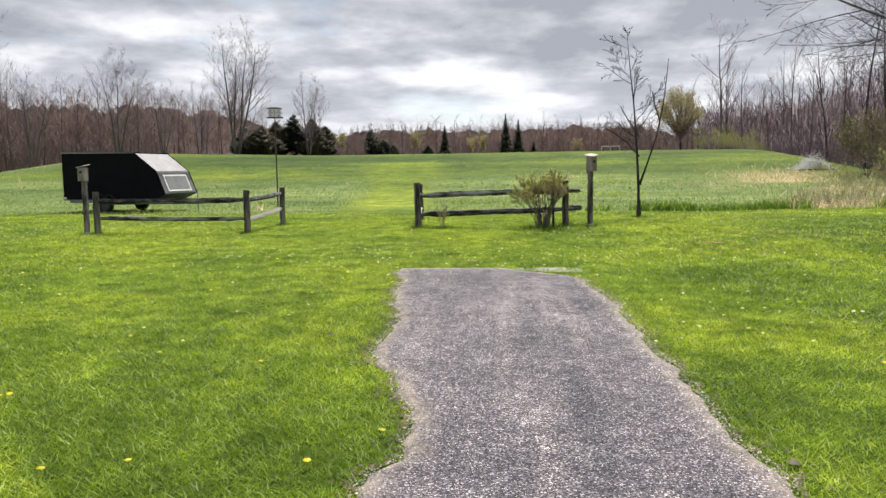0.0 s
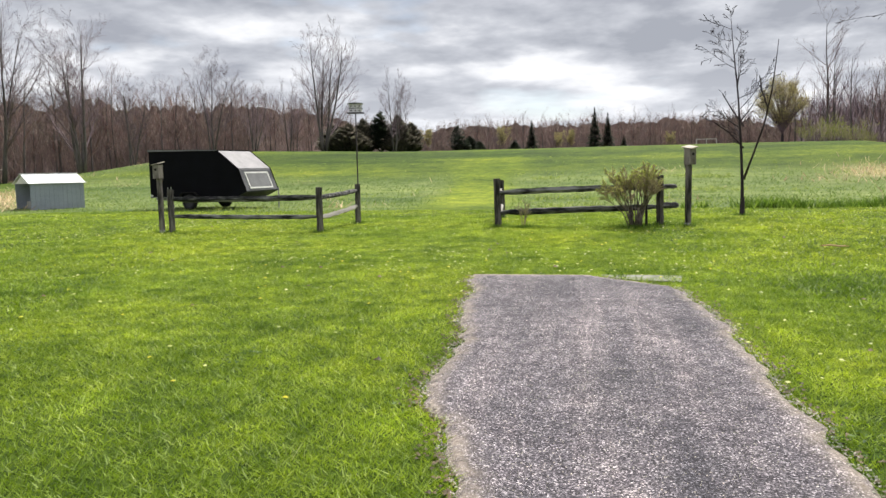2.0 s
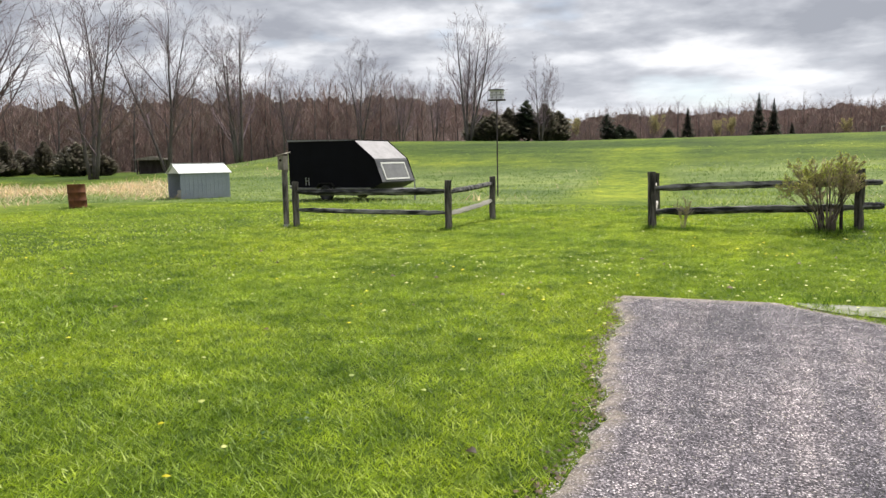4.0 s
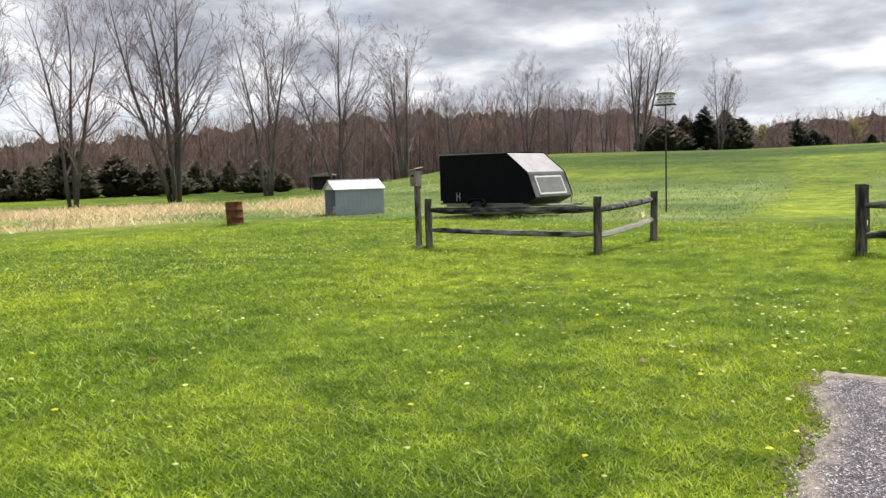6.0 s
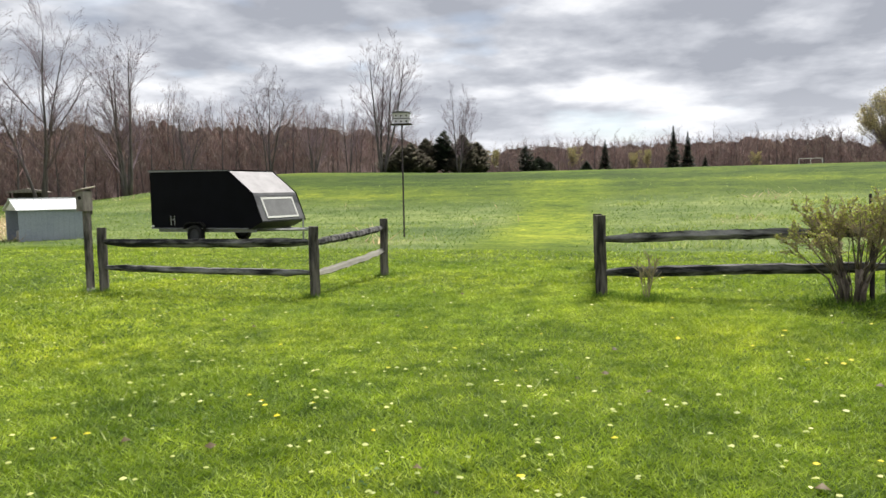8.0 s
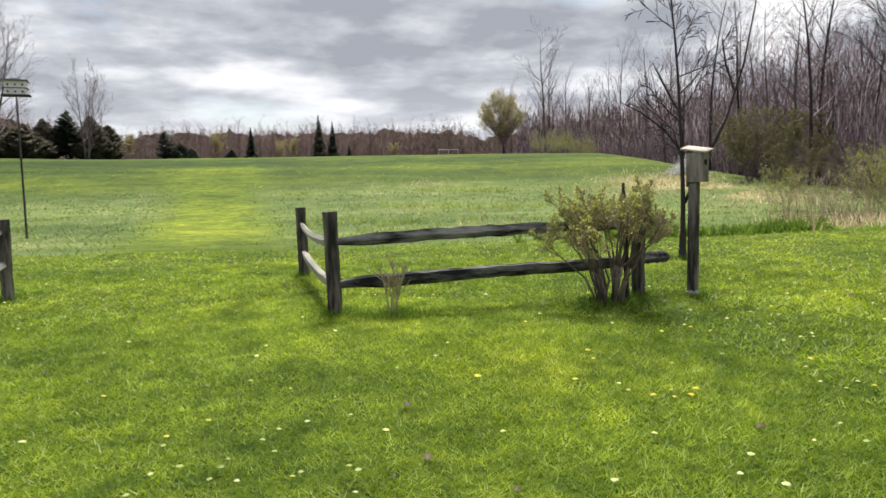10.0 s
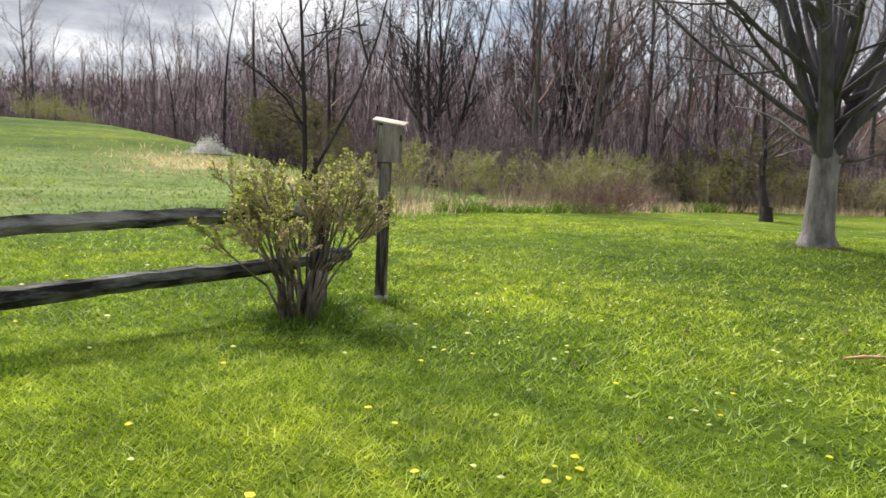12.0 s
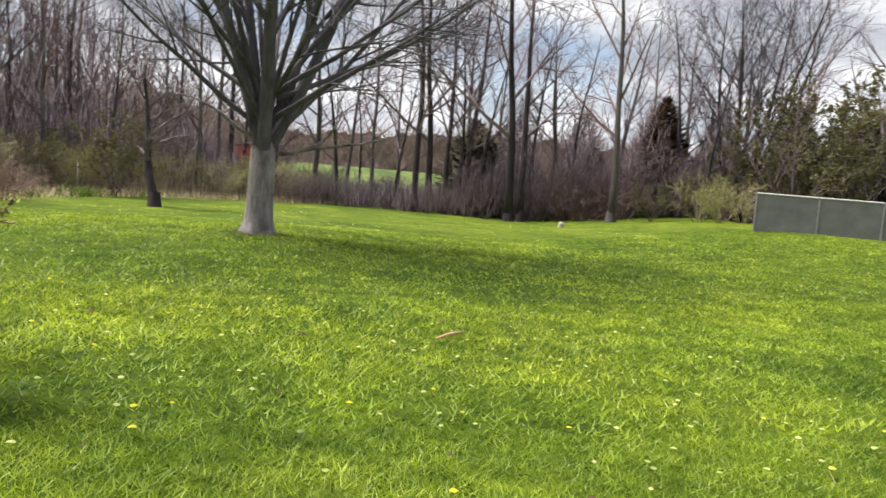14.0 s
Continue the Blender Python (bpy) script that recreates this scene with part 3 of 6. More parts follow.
#        seg sides kids angle share up wander first
FAN = [(8, 6, (11, 13), 36, 0.50, 0.03, 0.05, 0.14, 0.009), (5, 3, (8, 9), 34, 0.45, 0.09, 0.08, 0.2), (2, 3, (6, 8), 34, 0.5, 0.06, 0.10, 0.15), (1, 3, 0, 30, 0.4, 0.03, 0.1, 0.2)]
WOOD = [(9, 6, (13, 16), 46, 0.38, 0.02, 0.06, 0.24, 0.008), (4, 3, (6, 8), 38, 0.45, 0.09, 0.09, 0.2), (2, 3, (3, 4), 36, 0.55, 0.05, 0.12, 0.2), (1, 3, 0, 30, 0.4, 0.0, 0.1, 0.2)]
FAR = [(6, 4, (11, 14), 38, 0.40, 0.03, 0.05, 0.25), (3, 3, (6, 8), 36, 0.5, 0.08, 0.10, 0.2), (1, 3, 0, 30, 0.4, 0.03, 0.1, 0.2)]
BRUSH = [(4, 3, (6, 8), 36, 0.50, 0.03, 0.10, 0.2), (2, 3, (4, 6), 38, 0.5, 0.04, 0.12, 0.2), (1, 3, 0, 30, 0.4, 0.02, 0.1, 0.2)]
for i in range(3):
    tree_meshes(f"fan{i}", 40 + i, 15.5, 0.30, FAN, stems=3 + (i == 1), lean=0.19, bark=M_BARK)
for i in range(4):
    tree_meshes(f"wood{i}", 60 + i, 14, 0.19, WOOD, bark=M_BARKDARK if i % 2 else M_BARK, twig=M_TWIGRED if i == 2 else M_TWIG)
for i in range(4):
    tree_meshes(f"far{i}", 80 + i, 14, 0.17, FAR, bark=M_BARK, twig=M_TWIGRED if i % 2 else M_TWIG)
for i in range(3):
    tree_meshes(f"brush{i}", 90 + i, 2.2, 0.025, BRUSH, stems=9, lean=0.55, bark=M_TWIG, twig=M_TWIG)
for i in range(3):
    tree_meshes(f"greenbrush{i}", 95 + i, 1.7, 0.02, BRUSH, stems=9, lean=0.55, bark=M_BUSHTWIG, twig=M_BUSHTWIG, leaf=M_LEAFGREEN, leaf_n=1500, leaf_size=0.026)
for i in range(3):
    tree_meshes(f"tanbrush{i}", 110 + i, 1.7, 0.02, BRUSH, stems=10, lean=0.6, bark=M_BUSHTWIG, twig=M_BUSHTWIG, leaf=M_LEAFGREEN, leaf_n=260, leaf_size=0.03)
for i in range(2):
    tree_meshes(f"darkfan{i}", 120 + i, 14, 0.30, FAN, stems=4 + i, lean=0.34, bark=M_BARKDARK, twig=M_BARKDARK)
tree_meshes("redbrush", 99, 1.3, 0.016, BRUSH, stems=14, lean=0.8, bark=M_TWIGRED, twig=M_TWIGRED)
tree_meshes("gold", 101, 8.6, 0.2, FAN, stems=3, lean=0.30, leaf=M_LEAFGOLD, leaf_n=4200, leaf_size=0.14)
tree_meshes("olive", 103, 4.5, 0.06, BRUSH, stems=9, lean=0.5, bark=M_TWIG, twig=M_TWIG, leaf=M_LEAFOLIVE, leaf_n=9000, leaf_size=0.055)


def conifer_meshes(key, seed, height, width):
    rng = random.Random(seed)
    trunk, crown = Geo(), Geo()
    trunk.tube([Vector((0, 0, -0.2)), Vector((0, 0, height * 0.5)), Vector((0, 0, height))], [0.16, 0.1, 0.02], 6)
    for i in range(1500):
        t = rng.random() ** 0.75
        z = height * (0.03 + 0.97 * t)
        rr = width * (1.02 - t) * rng.uniform(0.35, 1.0) * (0.85 + 0.3 * math.sin(t * 40 + rng.random()))
        a = rng.uniform(0, 6.283)
        d = Vector((math.cos(a), math.sin(a), rng.uniform(-0.35, 0.1)))
        p = Vector((0, 0, z)) + d * rr
        s = width * 0.20 * (1.15 - t)
        b = len(crown.v)
        side = Vector((-math.sin(a), math.cos(a), rng.uniform(-0.3, 0.3))) * s * 0.55
        crown.v += [p - d * s, p + side, p + d * s + Vector((0, 0, -s * 0.4)), p - side]
        crown.f.append((b, b + 1, b + 2, b + 3))
    TREE_MESH[key] = (trunk.mesh("trunk", M_BARKDARK), crown.mesh("crown", M_NEEDLE), None)


def cedar_meshes(key, seed, height, width, needles=None, n=1700):
    """Broad, shaggy evergreen with an uneven outline."""
    rng = random.Random(seed)
    trunk, crown = Geo(), Geo()
    trunk.tube([Vector((0, 0, -0.2)), Vector((0, 0, height * 0.5)), Vector((0, 0, height * 0.9))], [0.2, 0.13, 0.03], 6)
    lobes = [(rng.uniform(0, 6.283), rng.uniform(0.1, 0.85), rng.uniform(0.7, 1.25)) for i in range(16)]
    for i in range(n):
        la, lt, ls = lobes[rng.randrange(16)]
        t = min(1.0, max(0.02, rng.gauss(lt, 0.13)))
        a = rng.gauss(la, 0.55)
        rr = width * ls * (1.0 - t) ** 0.6 * (0.35 + 0.65 * min(1, t * 5)) * rng.uniform(0.3, 1.0)
        p = Vector((math.cos(a) * rr, math.sin(a) * rr, height * t * (0.9 + 0.1 * ls)))
        d = Vector((math.cos(a), math.sin(a), rng.uniform(-0.2, 0.9)))
        q = width * rng.uniform(0.07, 0.16)
        b = len(crown.v)
        side = Vector((-math.sin(a), math.cos(a), rng.uniform(-0.4, 0.4))) * q * 0.5
        crown.v += [p - d * q, p + side, p + d * q, p - side]
        crown.f.append((b, b + 1, b + 2, b + 3))
    TREE_MESH[key] = (trunk.mesh("trunk", M_BARKDARK), crown.mesh("crown", needles or M_NEEDLE), None)


cedar_meshes("cedar0", 15, 7, 2.6)
cedar_meshes("haze0", 25, 6.2, 3.2, M_NEEDLEHAZE, 3600)
cedar_meshes("haze1", 26, 5.2, 3.9, M_NEEDLEHAZE, 3600)
cedar_meshes("rust0", 27, 6.4, 2.0, M_NEEDLERUST, 3600)
cedar_meshes("cedar1", 16, 6, 3.2)


def round_meshes(key, seed, height, width):
    """Short trunk with fine limbs fanning out to a loose dome of young leaves."""
    rg = random.Random(seed)
    trunk, crown, leaves = Geo(), Geo(), Geo()
    fork = Vector((0, 0, height * 0.20))
    trunk.tube([Vector((0, 0, -0.2)), Vector((0.03, 0, height * 0.1)), fork + Vector((0, 0, 0.2))], [0.17, 0.14, 0.09], 7)
    for i in range(120):
        a, v = rg.uniform(0, 6.283), rg.uniform(-0.25, 1.0)
        flat = math.sqrt(max(0.0, 1 - v * v))
        k = rg.uniform(0.72, 1.06)
        tip = Vector((math.cos(a) * flat * width * k, math.sin(a) * flat * width * k, height * (0.56 + 0.44 * v * k)))
        mid = fork.lerp(tip, 0.5) + Vector((0, 0, -0.1)) + Vector((-math.cos(a), -math.sin(a), 0)) * width * 0.10
        foot = fork + Vector((0, 0, rg.uniform(-0.3, 1.2)))
        crown.tube([foot, mid, tip], [0.045, 0.028, 0.012], 4)
        for q in range(9):
            t = rg.uniform(0.35, 1.0)
            b = mid.lerp(tip, t) if t > 0.5 else foot.lerp(mid, t + 0.4)
            e = b + Vector((rg.gauss(0, 0.28), rg.gauss(0, 0.28), rg.uniform(0.1, 0.6)))
            crown.tube([b, e], [0.012, 0.008], 3)
            for w in range(rg.randint(14, 26)):
                leaves.leaf(b.lerp(e, rg.random()) + Vector((rg.gauss(0, 0.14), rg.gauss(0, 0.14), rg.gauss(0, 0.14))), rg.uniform(0.03, 0.065), rg)
    TREE_MESH[key] = (trunk.mesh("trunk", M_BARKDARK, True), crown.mesh("crown", M_TWIG), leaves.mesh("foliage", M_LEAFGOLD))


round_meshes("round", 105, 6.4, 2.5)
conifer_meshes("pine0", 5, 8, 2.0)


def polar(x0, y0, az, d):
    return x0 + d * math.sin(radians(az)), y0 + d * math.cos(radians(az))


rng = random.Random(11)
# the row of spreading trees west of the lawn
for k, (az, d, s, rz) in enumerate(((-61.6, 60, 1.0, 0), (-55.0, 63, 1.08, 60), (-48.3, 66, 1.02, 130), (-43.2, 70, 0.92, 200), (-38.0, 76, 0.85, 290), (-66.5, 58, 1.0, 20), (-72, 60, 1.0, 80))):
    x, y = polar(1.2, 2.9, az, d)
    plant(f"fan{k % 3}", "tree", "tall bare multi-stemmed tree with grey bark, in dry grass", x, y, s, rz, group="bare trees along the meadow")
for az, d, s, key in ((-19.4, 90, 0.82, "fan1"), (-14.2, 100, 0.62, "fan2"), (-27.4, 105, 0.8, "fan0"), (-32.8, 100, 0.7, "fan2"), (-24.5, 118, 0.62, "fan1"), (-22.0, 112, 0.6, "fan2")):
    x, y = polar(2, -3, az, d)
    plant(key, "tree", "bare grey tree standing before the brown woods", x, y, s, rng.uniform(0, 360), group="bare trees by the far woods")
# woods north-east and east
PICK = []
for i in range(9000):
    y = rng.uniform(18, 150)
    x = wood_edge(y) + 1.0 + 32 * rng.random() ** 1.5
    if y < float(lawn_edge(min(x, 46))) + 5 or (x > 45 and y < 26):
        continue
    gap = 5.5 if y < 70 else 9.0
    if (x - 33.6) ** 2 + (y - 43) ** 2 < 30 or (x < 36 and abs(math.degrees(math.atan2(x + 0.6, y - 9)) - 45) < 4.5):
        continue
    if any((x - a) ** 2 + (y - b) ** 2 < gap for a, b in PICK):
        continue
    PICK.append((x, y))
    if len(PICK) >= 215:
        break
for x, y in PICK:
    near = x < wood_edge(y) + 14 and y < 80
    plant(f"{'wood' if near else 'far'}{rng.randrange(4)}", "tree", "bare dark-barked woodland tree in dense undergrowth", x, y, rng.uniform(0.68, 1.02), rng.uniform(0, 360), rng.uniform(0.95, 1.2), group="woodland trees")
# belt of trees east of the lawn
for az, d, s, key in ((81.5, 46, 1.1, "wood1"), (84.5, 49, 1.0, "wood3"), (87.5, 46, 1.0, "wood0"), (92.0, 48, 1.0, "wood2"), (95.2, 43, 1.25, "wood1"), (96.3, 43.6, 1.2, "wood3"), (97.4, 44, 1.15, "wood1"),
                      (102.5, 40, 1.3, "wood3"), (105.5, 46, 0.9, "wood0"), (110.1, 37, 1.15, "wood2"), (99.0, 43, 1.1, "wood3"), (103.4, 40.5, 1.2, "wood1"), (118.7, 42, 0.9, "darkfan1"), (110, 50, 1.0, "wood0"), (112.6, 48, 0.85, "wood2"), (121, 46, 0.85, "wood3"), (127, 40, 1.0, "wood0"), (132, 38, 1.0, "wood1"),
                      (84.8, 44, 0.7, "wood1"), (89.4, 45, 0.75, "wood3"), (91.0, 46, 0.6, "wood1"), (93.6, 44, 0.65, "wood3"), (98.5, 43, 0.8, "wood1"), (99.8, 42, 0.7, "wood3"), (103.8, 43, 0.8, "wood1"), (106.8, 42, 0.7, "wood3"), (114.5, 43, 0.8, "wood1"), (116.4, 40, 0.7, "wood3"), (90, 54, 1.0, "far0"), (94, 56, 1.0, "far1"), (99, 53, 1.1, "far2"), (101, 56, 1.0, "far0"), (106, 58, 1.0, "far3"), (115, 55, 1.0, "far2"), (123, 52, 1.0, "far1"), (137, 44, 1.0, "far0")):
    x, y = polar(-0.9, 12.4, az, d)
    plant(key, "tree", "bare dark-barked tree in the belt beyond the lawn", x, y, s, rng.uniform(0, 360), group="belt trees")
plant("darkfan0", "tree", "wide bare tree with many rising limbs behind the thicket", 31.6, 39.6, 0.95, 40)
plant("darkfan1", "tree", "wide dark bare tree at the thicket's edge", 35.5, 33.5, 0.95, 130)
plant("wood1", "tree", "tall thin bare tree above the thicket", 28.5, 45.5, 0.9, 10)
plant("wood2", "tree", "leaning bare tree at the wood's edge", 37, 118, 1.35, 70)


def big_tree(x, y):
    rg = random.Random(21)
    t = thing("tree", "large bare tree with pale grey trunk and many rising limbs", "tree", at=(x, y, float(ground_z(x, y))))
    g = Geo()
    zs = [-0.1, 0.02, 0.12, 0.3, 0.7, 1.2, 1.6, 1.8, 1.95]
    rs = [0.41, 0.37, 0.32, 0.275, 0.25, 0.235, 0.235, 0.22, 0.12]
    b = len(g.v)
    S = 18
    for z, r in zip(zs, rs):
        for k in range(S):
            a = 6.283 * k / S
            w = 1 + (0.14 * math.sin(a * 5 + 1) if z < 0.2 else 0.05 * math.sin(a * 4 + z))
            g.v.append(Vector((r * w * math.cos(a), r * w * math.sin(a), z)))
    for i in range(len(zs) - 1):
        for k in range(S):
            k2 = (k + 1) % S
            g.f.append((i * S + k, i * S + k2, (i + 1) * S + k2, (i + 1) * S + k))
    part("trunk", g, M_BARKLIGHT, t, "pale grey fissured trunk", smooth=True)
    spec = [(10, 7, (8, 10), 34, 0.42, 0.035, 0.05, 0.22), (6, 4, (7, 9), 34, 0.48, 0.05, 0.08, 0.2), (4, 3, (5, 6), 34, 0.5, 0.04, 0.1, 0.2), (2, 3, 0, 30, 0.4, 0.0, 0.1, 0.2)]
    n = 17
    for k in range(n):
        a = 6.283 * k * 0.382 + rg.uniform(-0.2, 0.2)
        main = k < 6
        tilt = (0.08, 0.30, 0.42, 0.24, 0.52, 0.36, 0.50)[k] if main else (0.55, 0.75, 0.38)[k % 3]
        d = Vector((math.cos(a) * math.sin(tilt), math.sin(a) * math.sin(tilt), math.cos(tilt)))
        limb = Geo()
        r = rg.uniform(0.12, 0.155) if main else rg.uniform(0.045, 0.08)
        foot = 1.62 + rg.uniform(-0.06, 0.20) if main else rg.uniform(2.0, 3.3)
        grow((limb,), rg, Vector((math.cos(a) * (0.13 if main else 0.2), math.sin(a) * (0.13 if main else 0.2), foot)), d, rg.uniform(8.0, 9.5) if main else rg.uniform(6.5, 8.5), r, 0, spec)
        part("limb", limb, M_LIMB, t)
    for a, z, l in ((2.9, 2.2, 5.0), (0.4, 2.4, 4.6), (-2.2, 2.3, 5.2), (1.9, 2.2, 4.8), (-0.8, 2.3, 4.8), (1.3, 2.7, 5.2), (3.5, 2.6, 6.4), (2.6, 3.0, 6.8), (3.2, 3.4, 7.0), (4.1, 2.8, 6.2), (-1.5, 2.7, 6.2)):
        limb = Geo()
        grow((limb,), rg, Vector((math.cos(a) * 0.2, math.sin(a) * 0.2, z)), Vector((math.cos(a), math.sin(a), 0.5)), l, 0.06, 0, [(8, 6, 9, 40, 0.45, 0.03, 0.08, 0.25), (5, 4, 6, 36, 0.5, 0.02, 0.1, 0.2), (2, 3, 3, 30, 0.4, 0.0, 0.1, 0.2), (1, 3, 0, 30, 0.4, 0.0, 0.1, 0.2)])
        part("limb", limb, M_LIMB, t)
    for pts in (((0, -0.22, 1.62), (0.02, -0.55, 1.66), (0.03, -0.95, 1.80), (0.02, -1.25, 2.05), (0.0, -1.45, 2.40), (0.0, -1.50, 2.62)),
                ((0.03, -0.9, 1.79), (0.1, -1.3, 1.86), (0.15, -1.9, 1.98), (0.2, -2.5, 2.16)),
                ((-0.05, 0.2, 1.9), (-0.1, 0.5, 2.06), (-0.12, 0.85, 2.34), (-0.2, 1.3, 2.55), (-0.2, 1.7, 2.62))):
        limb = Geo()
        m = len(pts)
        limb.tube([Vector(p) for p in pts], [0.045 * (1 - 0.75 * i / (m - 1)) for i in range(m)], 7)
        part("limb", limb, M_BARKLIGHT, t, "pale dead limb", smooth=True)


big_tree(14.4, 14.1)
tree_meshes("small", 31, 5.4, 0.19, [(8, 7, 14, 48, 0.52, 0.02, 0.14, 0.30), (6, 4, 9, 42, 0.45, 0.0, 0.14, 0.2), (4, 3, 6, 42, 0.5, 0.0, 0.14, 0.2), (1, 3, 0, 30, 0.4, 0.0, 0.1, 0.2)], lean=0.13, bark=M_BARKDARK, twig=M_TWIG)
plant("small", "tree", "small crooked dark-barked tree with a low tangled crown", 25.6, 18.8, 1.0, 40)
tree_meshes("sapling", 33, 5.15, 0.055, [(10, 7, 14, 58, 0.27, 0.0, 0.03, 0.34), (5, 4, 7, 42, 0.42, 0.05, 0.09, 0.2), (3, 3, 5, 40, 0.4, 0.02, 0.1, 0.2), (2, 3, 0, 30, 0.4, 0.0, 0.1, 0.2)], bark=M_BARKDARK, twig=M_BARKDARK)
sap = plant("sapling", "tree", "slender bare young tree on the lawn's edge", 6.0, 18.75, 1.0, 0)
g = Geo()
g.tube([Vector((0.02, 0, 0.95)), Vector((0.15, -0.30, 1.5)), Vector((0.33, -0.72, 2.3)), Vector((0.43, -1.0, 3.1)), Vector((0.48, -1.18, 3.9)), Vector((0.50, -1.25, 4.3))], [0.034, 0.026, 0.020, 0.015, 0.010, 0.005], 6)
part("side_stem", g, M_BARKDARK, sap, smooth=True)
for k, pts in enumerate((((0, 0, 1.75), (-0.35, 0.0, 2.15), (-0.75, 0.05, 2.45), (-1.12, 0.05, 2.62)), ((0.38, -0.85, 2.7), (0.25, -0.8, 3.1), (0.18, -0.8, 3.5)), ((0, 0, 2.3), (-0.35, -0.05, 2.8), (-0.55, -0.05, 3.15)))):
    g = Geo()
    pts = [Vector(p) for p in pts]
    g.tube(pts, [0.022 - 0.005 * i for i in range(len(pts))], 5)
    rs = random.Random(k)
    for i in range(9):
        t = rs.uniform(0.3, 2.0 if len(pts) < 4 else 3.0)
        a = pts[int(min(t, len(pts) - 1.01))].lerp(pts[int(min(t, len(pts) - 1.01)) + 1], t % 1)
        d = Vector((rs.gauss(0, 0.12), rs.gauss(0, 0.12), rs.uniform(0.08, 0.28)))
        g.tube([a, a + d * 0.6 + Vector((0.02, 0, 0)), a + d], [0.008, 0.006, 0.004], 3)
    part("branch", g, M_BARKDARK, sap)

for k in range(6):
    x, y = polar(2, -3, 14.8 + k * 0.75, 93 + (k % 3) * 3)
    plant(f"greenbrush{k % 3}", "shrub", "greening shrub on the far side of the hill crest", x, y, 1.1 + 0.35 * ((k * 2) % 3), k * 70, group="crest shrubs", category="shrub")
plant("round", "tree", "round yellow-green budding tree by the wood's edge", 32.5, 126, 1.6, 0, 1.06)

# evergreens
for az, d, s, h, key in ((-18.6, 110, 0.70, 0.9, "haze1"), (-17.6, 108, 0.72, 0.9, "haze1"), (-16.6, 112, 0.66, 1.0, "haze0"), (-15.2, 112, 0.80, 1.05, "cedar1"), (-14.0, 110, 0.72, 1.0, "haze0"), (-13.0, 112, 0.74, 0.95, "haze1"), (-9.5, 150, 0.80, 0.85, "cedar0"), (-8.7, 152, 0.70, 0.7, "cedar1"), (-8.0, 153, 0.6, 0.6, "cedar1"),
                         (-4.0, 158, 0.78, 0.95, "pine0"), (0.6, 156, 0.88, 1.1, "pine0"), (1.55, 156, 0.8, 1.05, "pine0"), (2.7, 158, 0.5, 0.7, "pine0"), (-5.3, 170, 0.6, 0.7, "cedar1")):
    x, y = polar(2, -3, az, d)
    plant(key, "evergreen_tree", "dark green conifer on the far side of the hill", x, y, s * 1.15, rng.uniform(0, 360), h, group="far conifers")
for i in range(48):
    az = -84 + i * 0.78 + rng.uniform(-0.5, 0.5)
    x, y = polar(1.2, 2.9, az, rng.uniform(86, 100))
    big = 1.0 if az < -66 else 0.82 if az < -57 else 0.6
    plant(f"haze{i % 2}", "evergreen_tree", "dark brownish cedar before the far woods", x, y, big * rng.uniform(0.6, 1.2), rng.uniform(0, 360), rng.uniform(0.85, 1.15), group="meadow cedars")
for az, d, s, key in ((99.6, 47, 0.9, "haze0"), (113.3, 44, 1.02, "rust0"), (108.6, 45, 0.62, "rust0"), (126.6, 42, 1.1, "haze1"), (101.0, 50, 0.75, "haze0")):
    x, y = polar(-0.9, 12.4, az, d)
    plant(key, "evergreen_tree", "dark brownish cedar in the tree belt", x, y, s, rng.uniform(0, 360), group="belt cedars")
for az, d, s in ((-11.5, 150, 0.8), (-6.5, 165, 1.0), (-2.2, 165, 0.75), (-0.9, 160, 0.8), (6.0, 175, 0.7)):
    x, y = polar(2, -3, az, d)
    plant("gold", "tree", "pale yellow budding tree beyond the hill", x, y, s * 0.62, rng.uniform(0, 360), group="pale budding trees")


# thickets
def thicket(key, label, spots, name="shrub", group="thicket shrubs"):
    for x, y, s in spots:
        plant(f"{key}{rng.randrange(3)}", name, label, x, y, s, rng.uniform(0, 360), group=group, category="shrub")


spots = []
for i in range(34):
    x = 17.5 + i * 0.72 * 1.1
    y = float(lawn_edge(x)) + 2.2 + rng.uniform(0, 4.0) + (3.5 if x < 20 else 0)
    spots.append((x, y, rng.uniform(0.95, 1.45)))
thicket("greenbrush", "greening shrub with tan stems at the lawn's edge", spots[::2])
thicket("tanbrush", "nearly bare tan-stemmed shrub at the lawn's edge", spots[1::2])
spots = []
for i in range(46):
    x = 26 + rng.uniform(0, 24)
    y = float(lawn_edge(x)) + 5.5 + rng.uniform(0, 9)
    spots.append((x, y, rng.uniform(1.0, 1.7)))
thicket("brush", "bare brown shrub in the undergrowth", spots)
spots = [(wood_edge(y) + rng.uniform(-1, 4), y, rng.uniform(1.0, 1.8)) for y in np.linspace(30, 125, 44)]
thicket("brush", "bare brown shrub at the wood's edge", spots)
spots = [polar(-0.9, 12.4, az, rng.uniform(41, 47)) + (rng.uniform(0.7, 1.15),) for az in np.linspace(66, 134, 46)]
thicket("brush", "bare brown shrub below the belt trees", spots)
for x, y, s in ((21.5, 22.3, 1.15), (22.7, 22.4, 1.05), (20.3, 22.5, 0.95)):
    plant("redbrush", "shrub", "low reddish-brown bramble at the lawn's edge", x, y, s, rng.uniform(0, 360), group="red brambles", category="shrub")
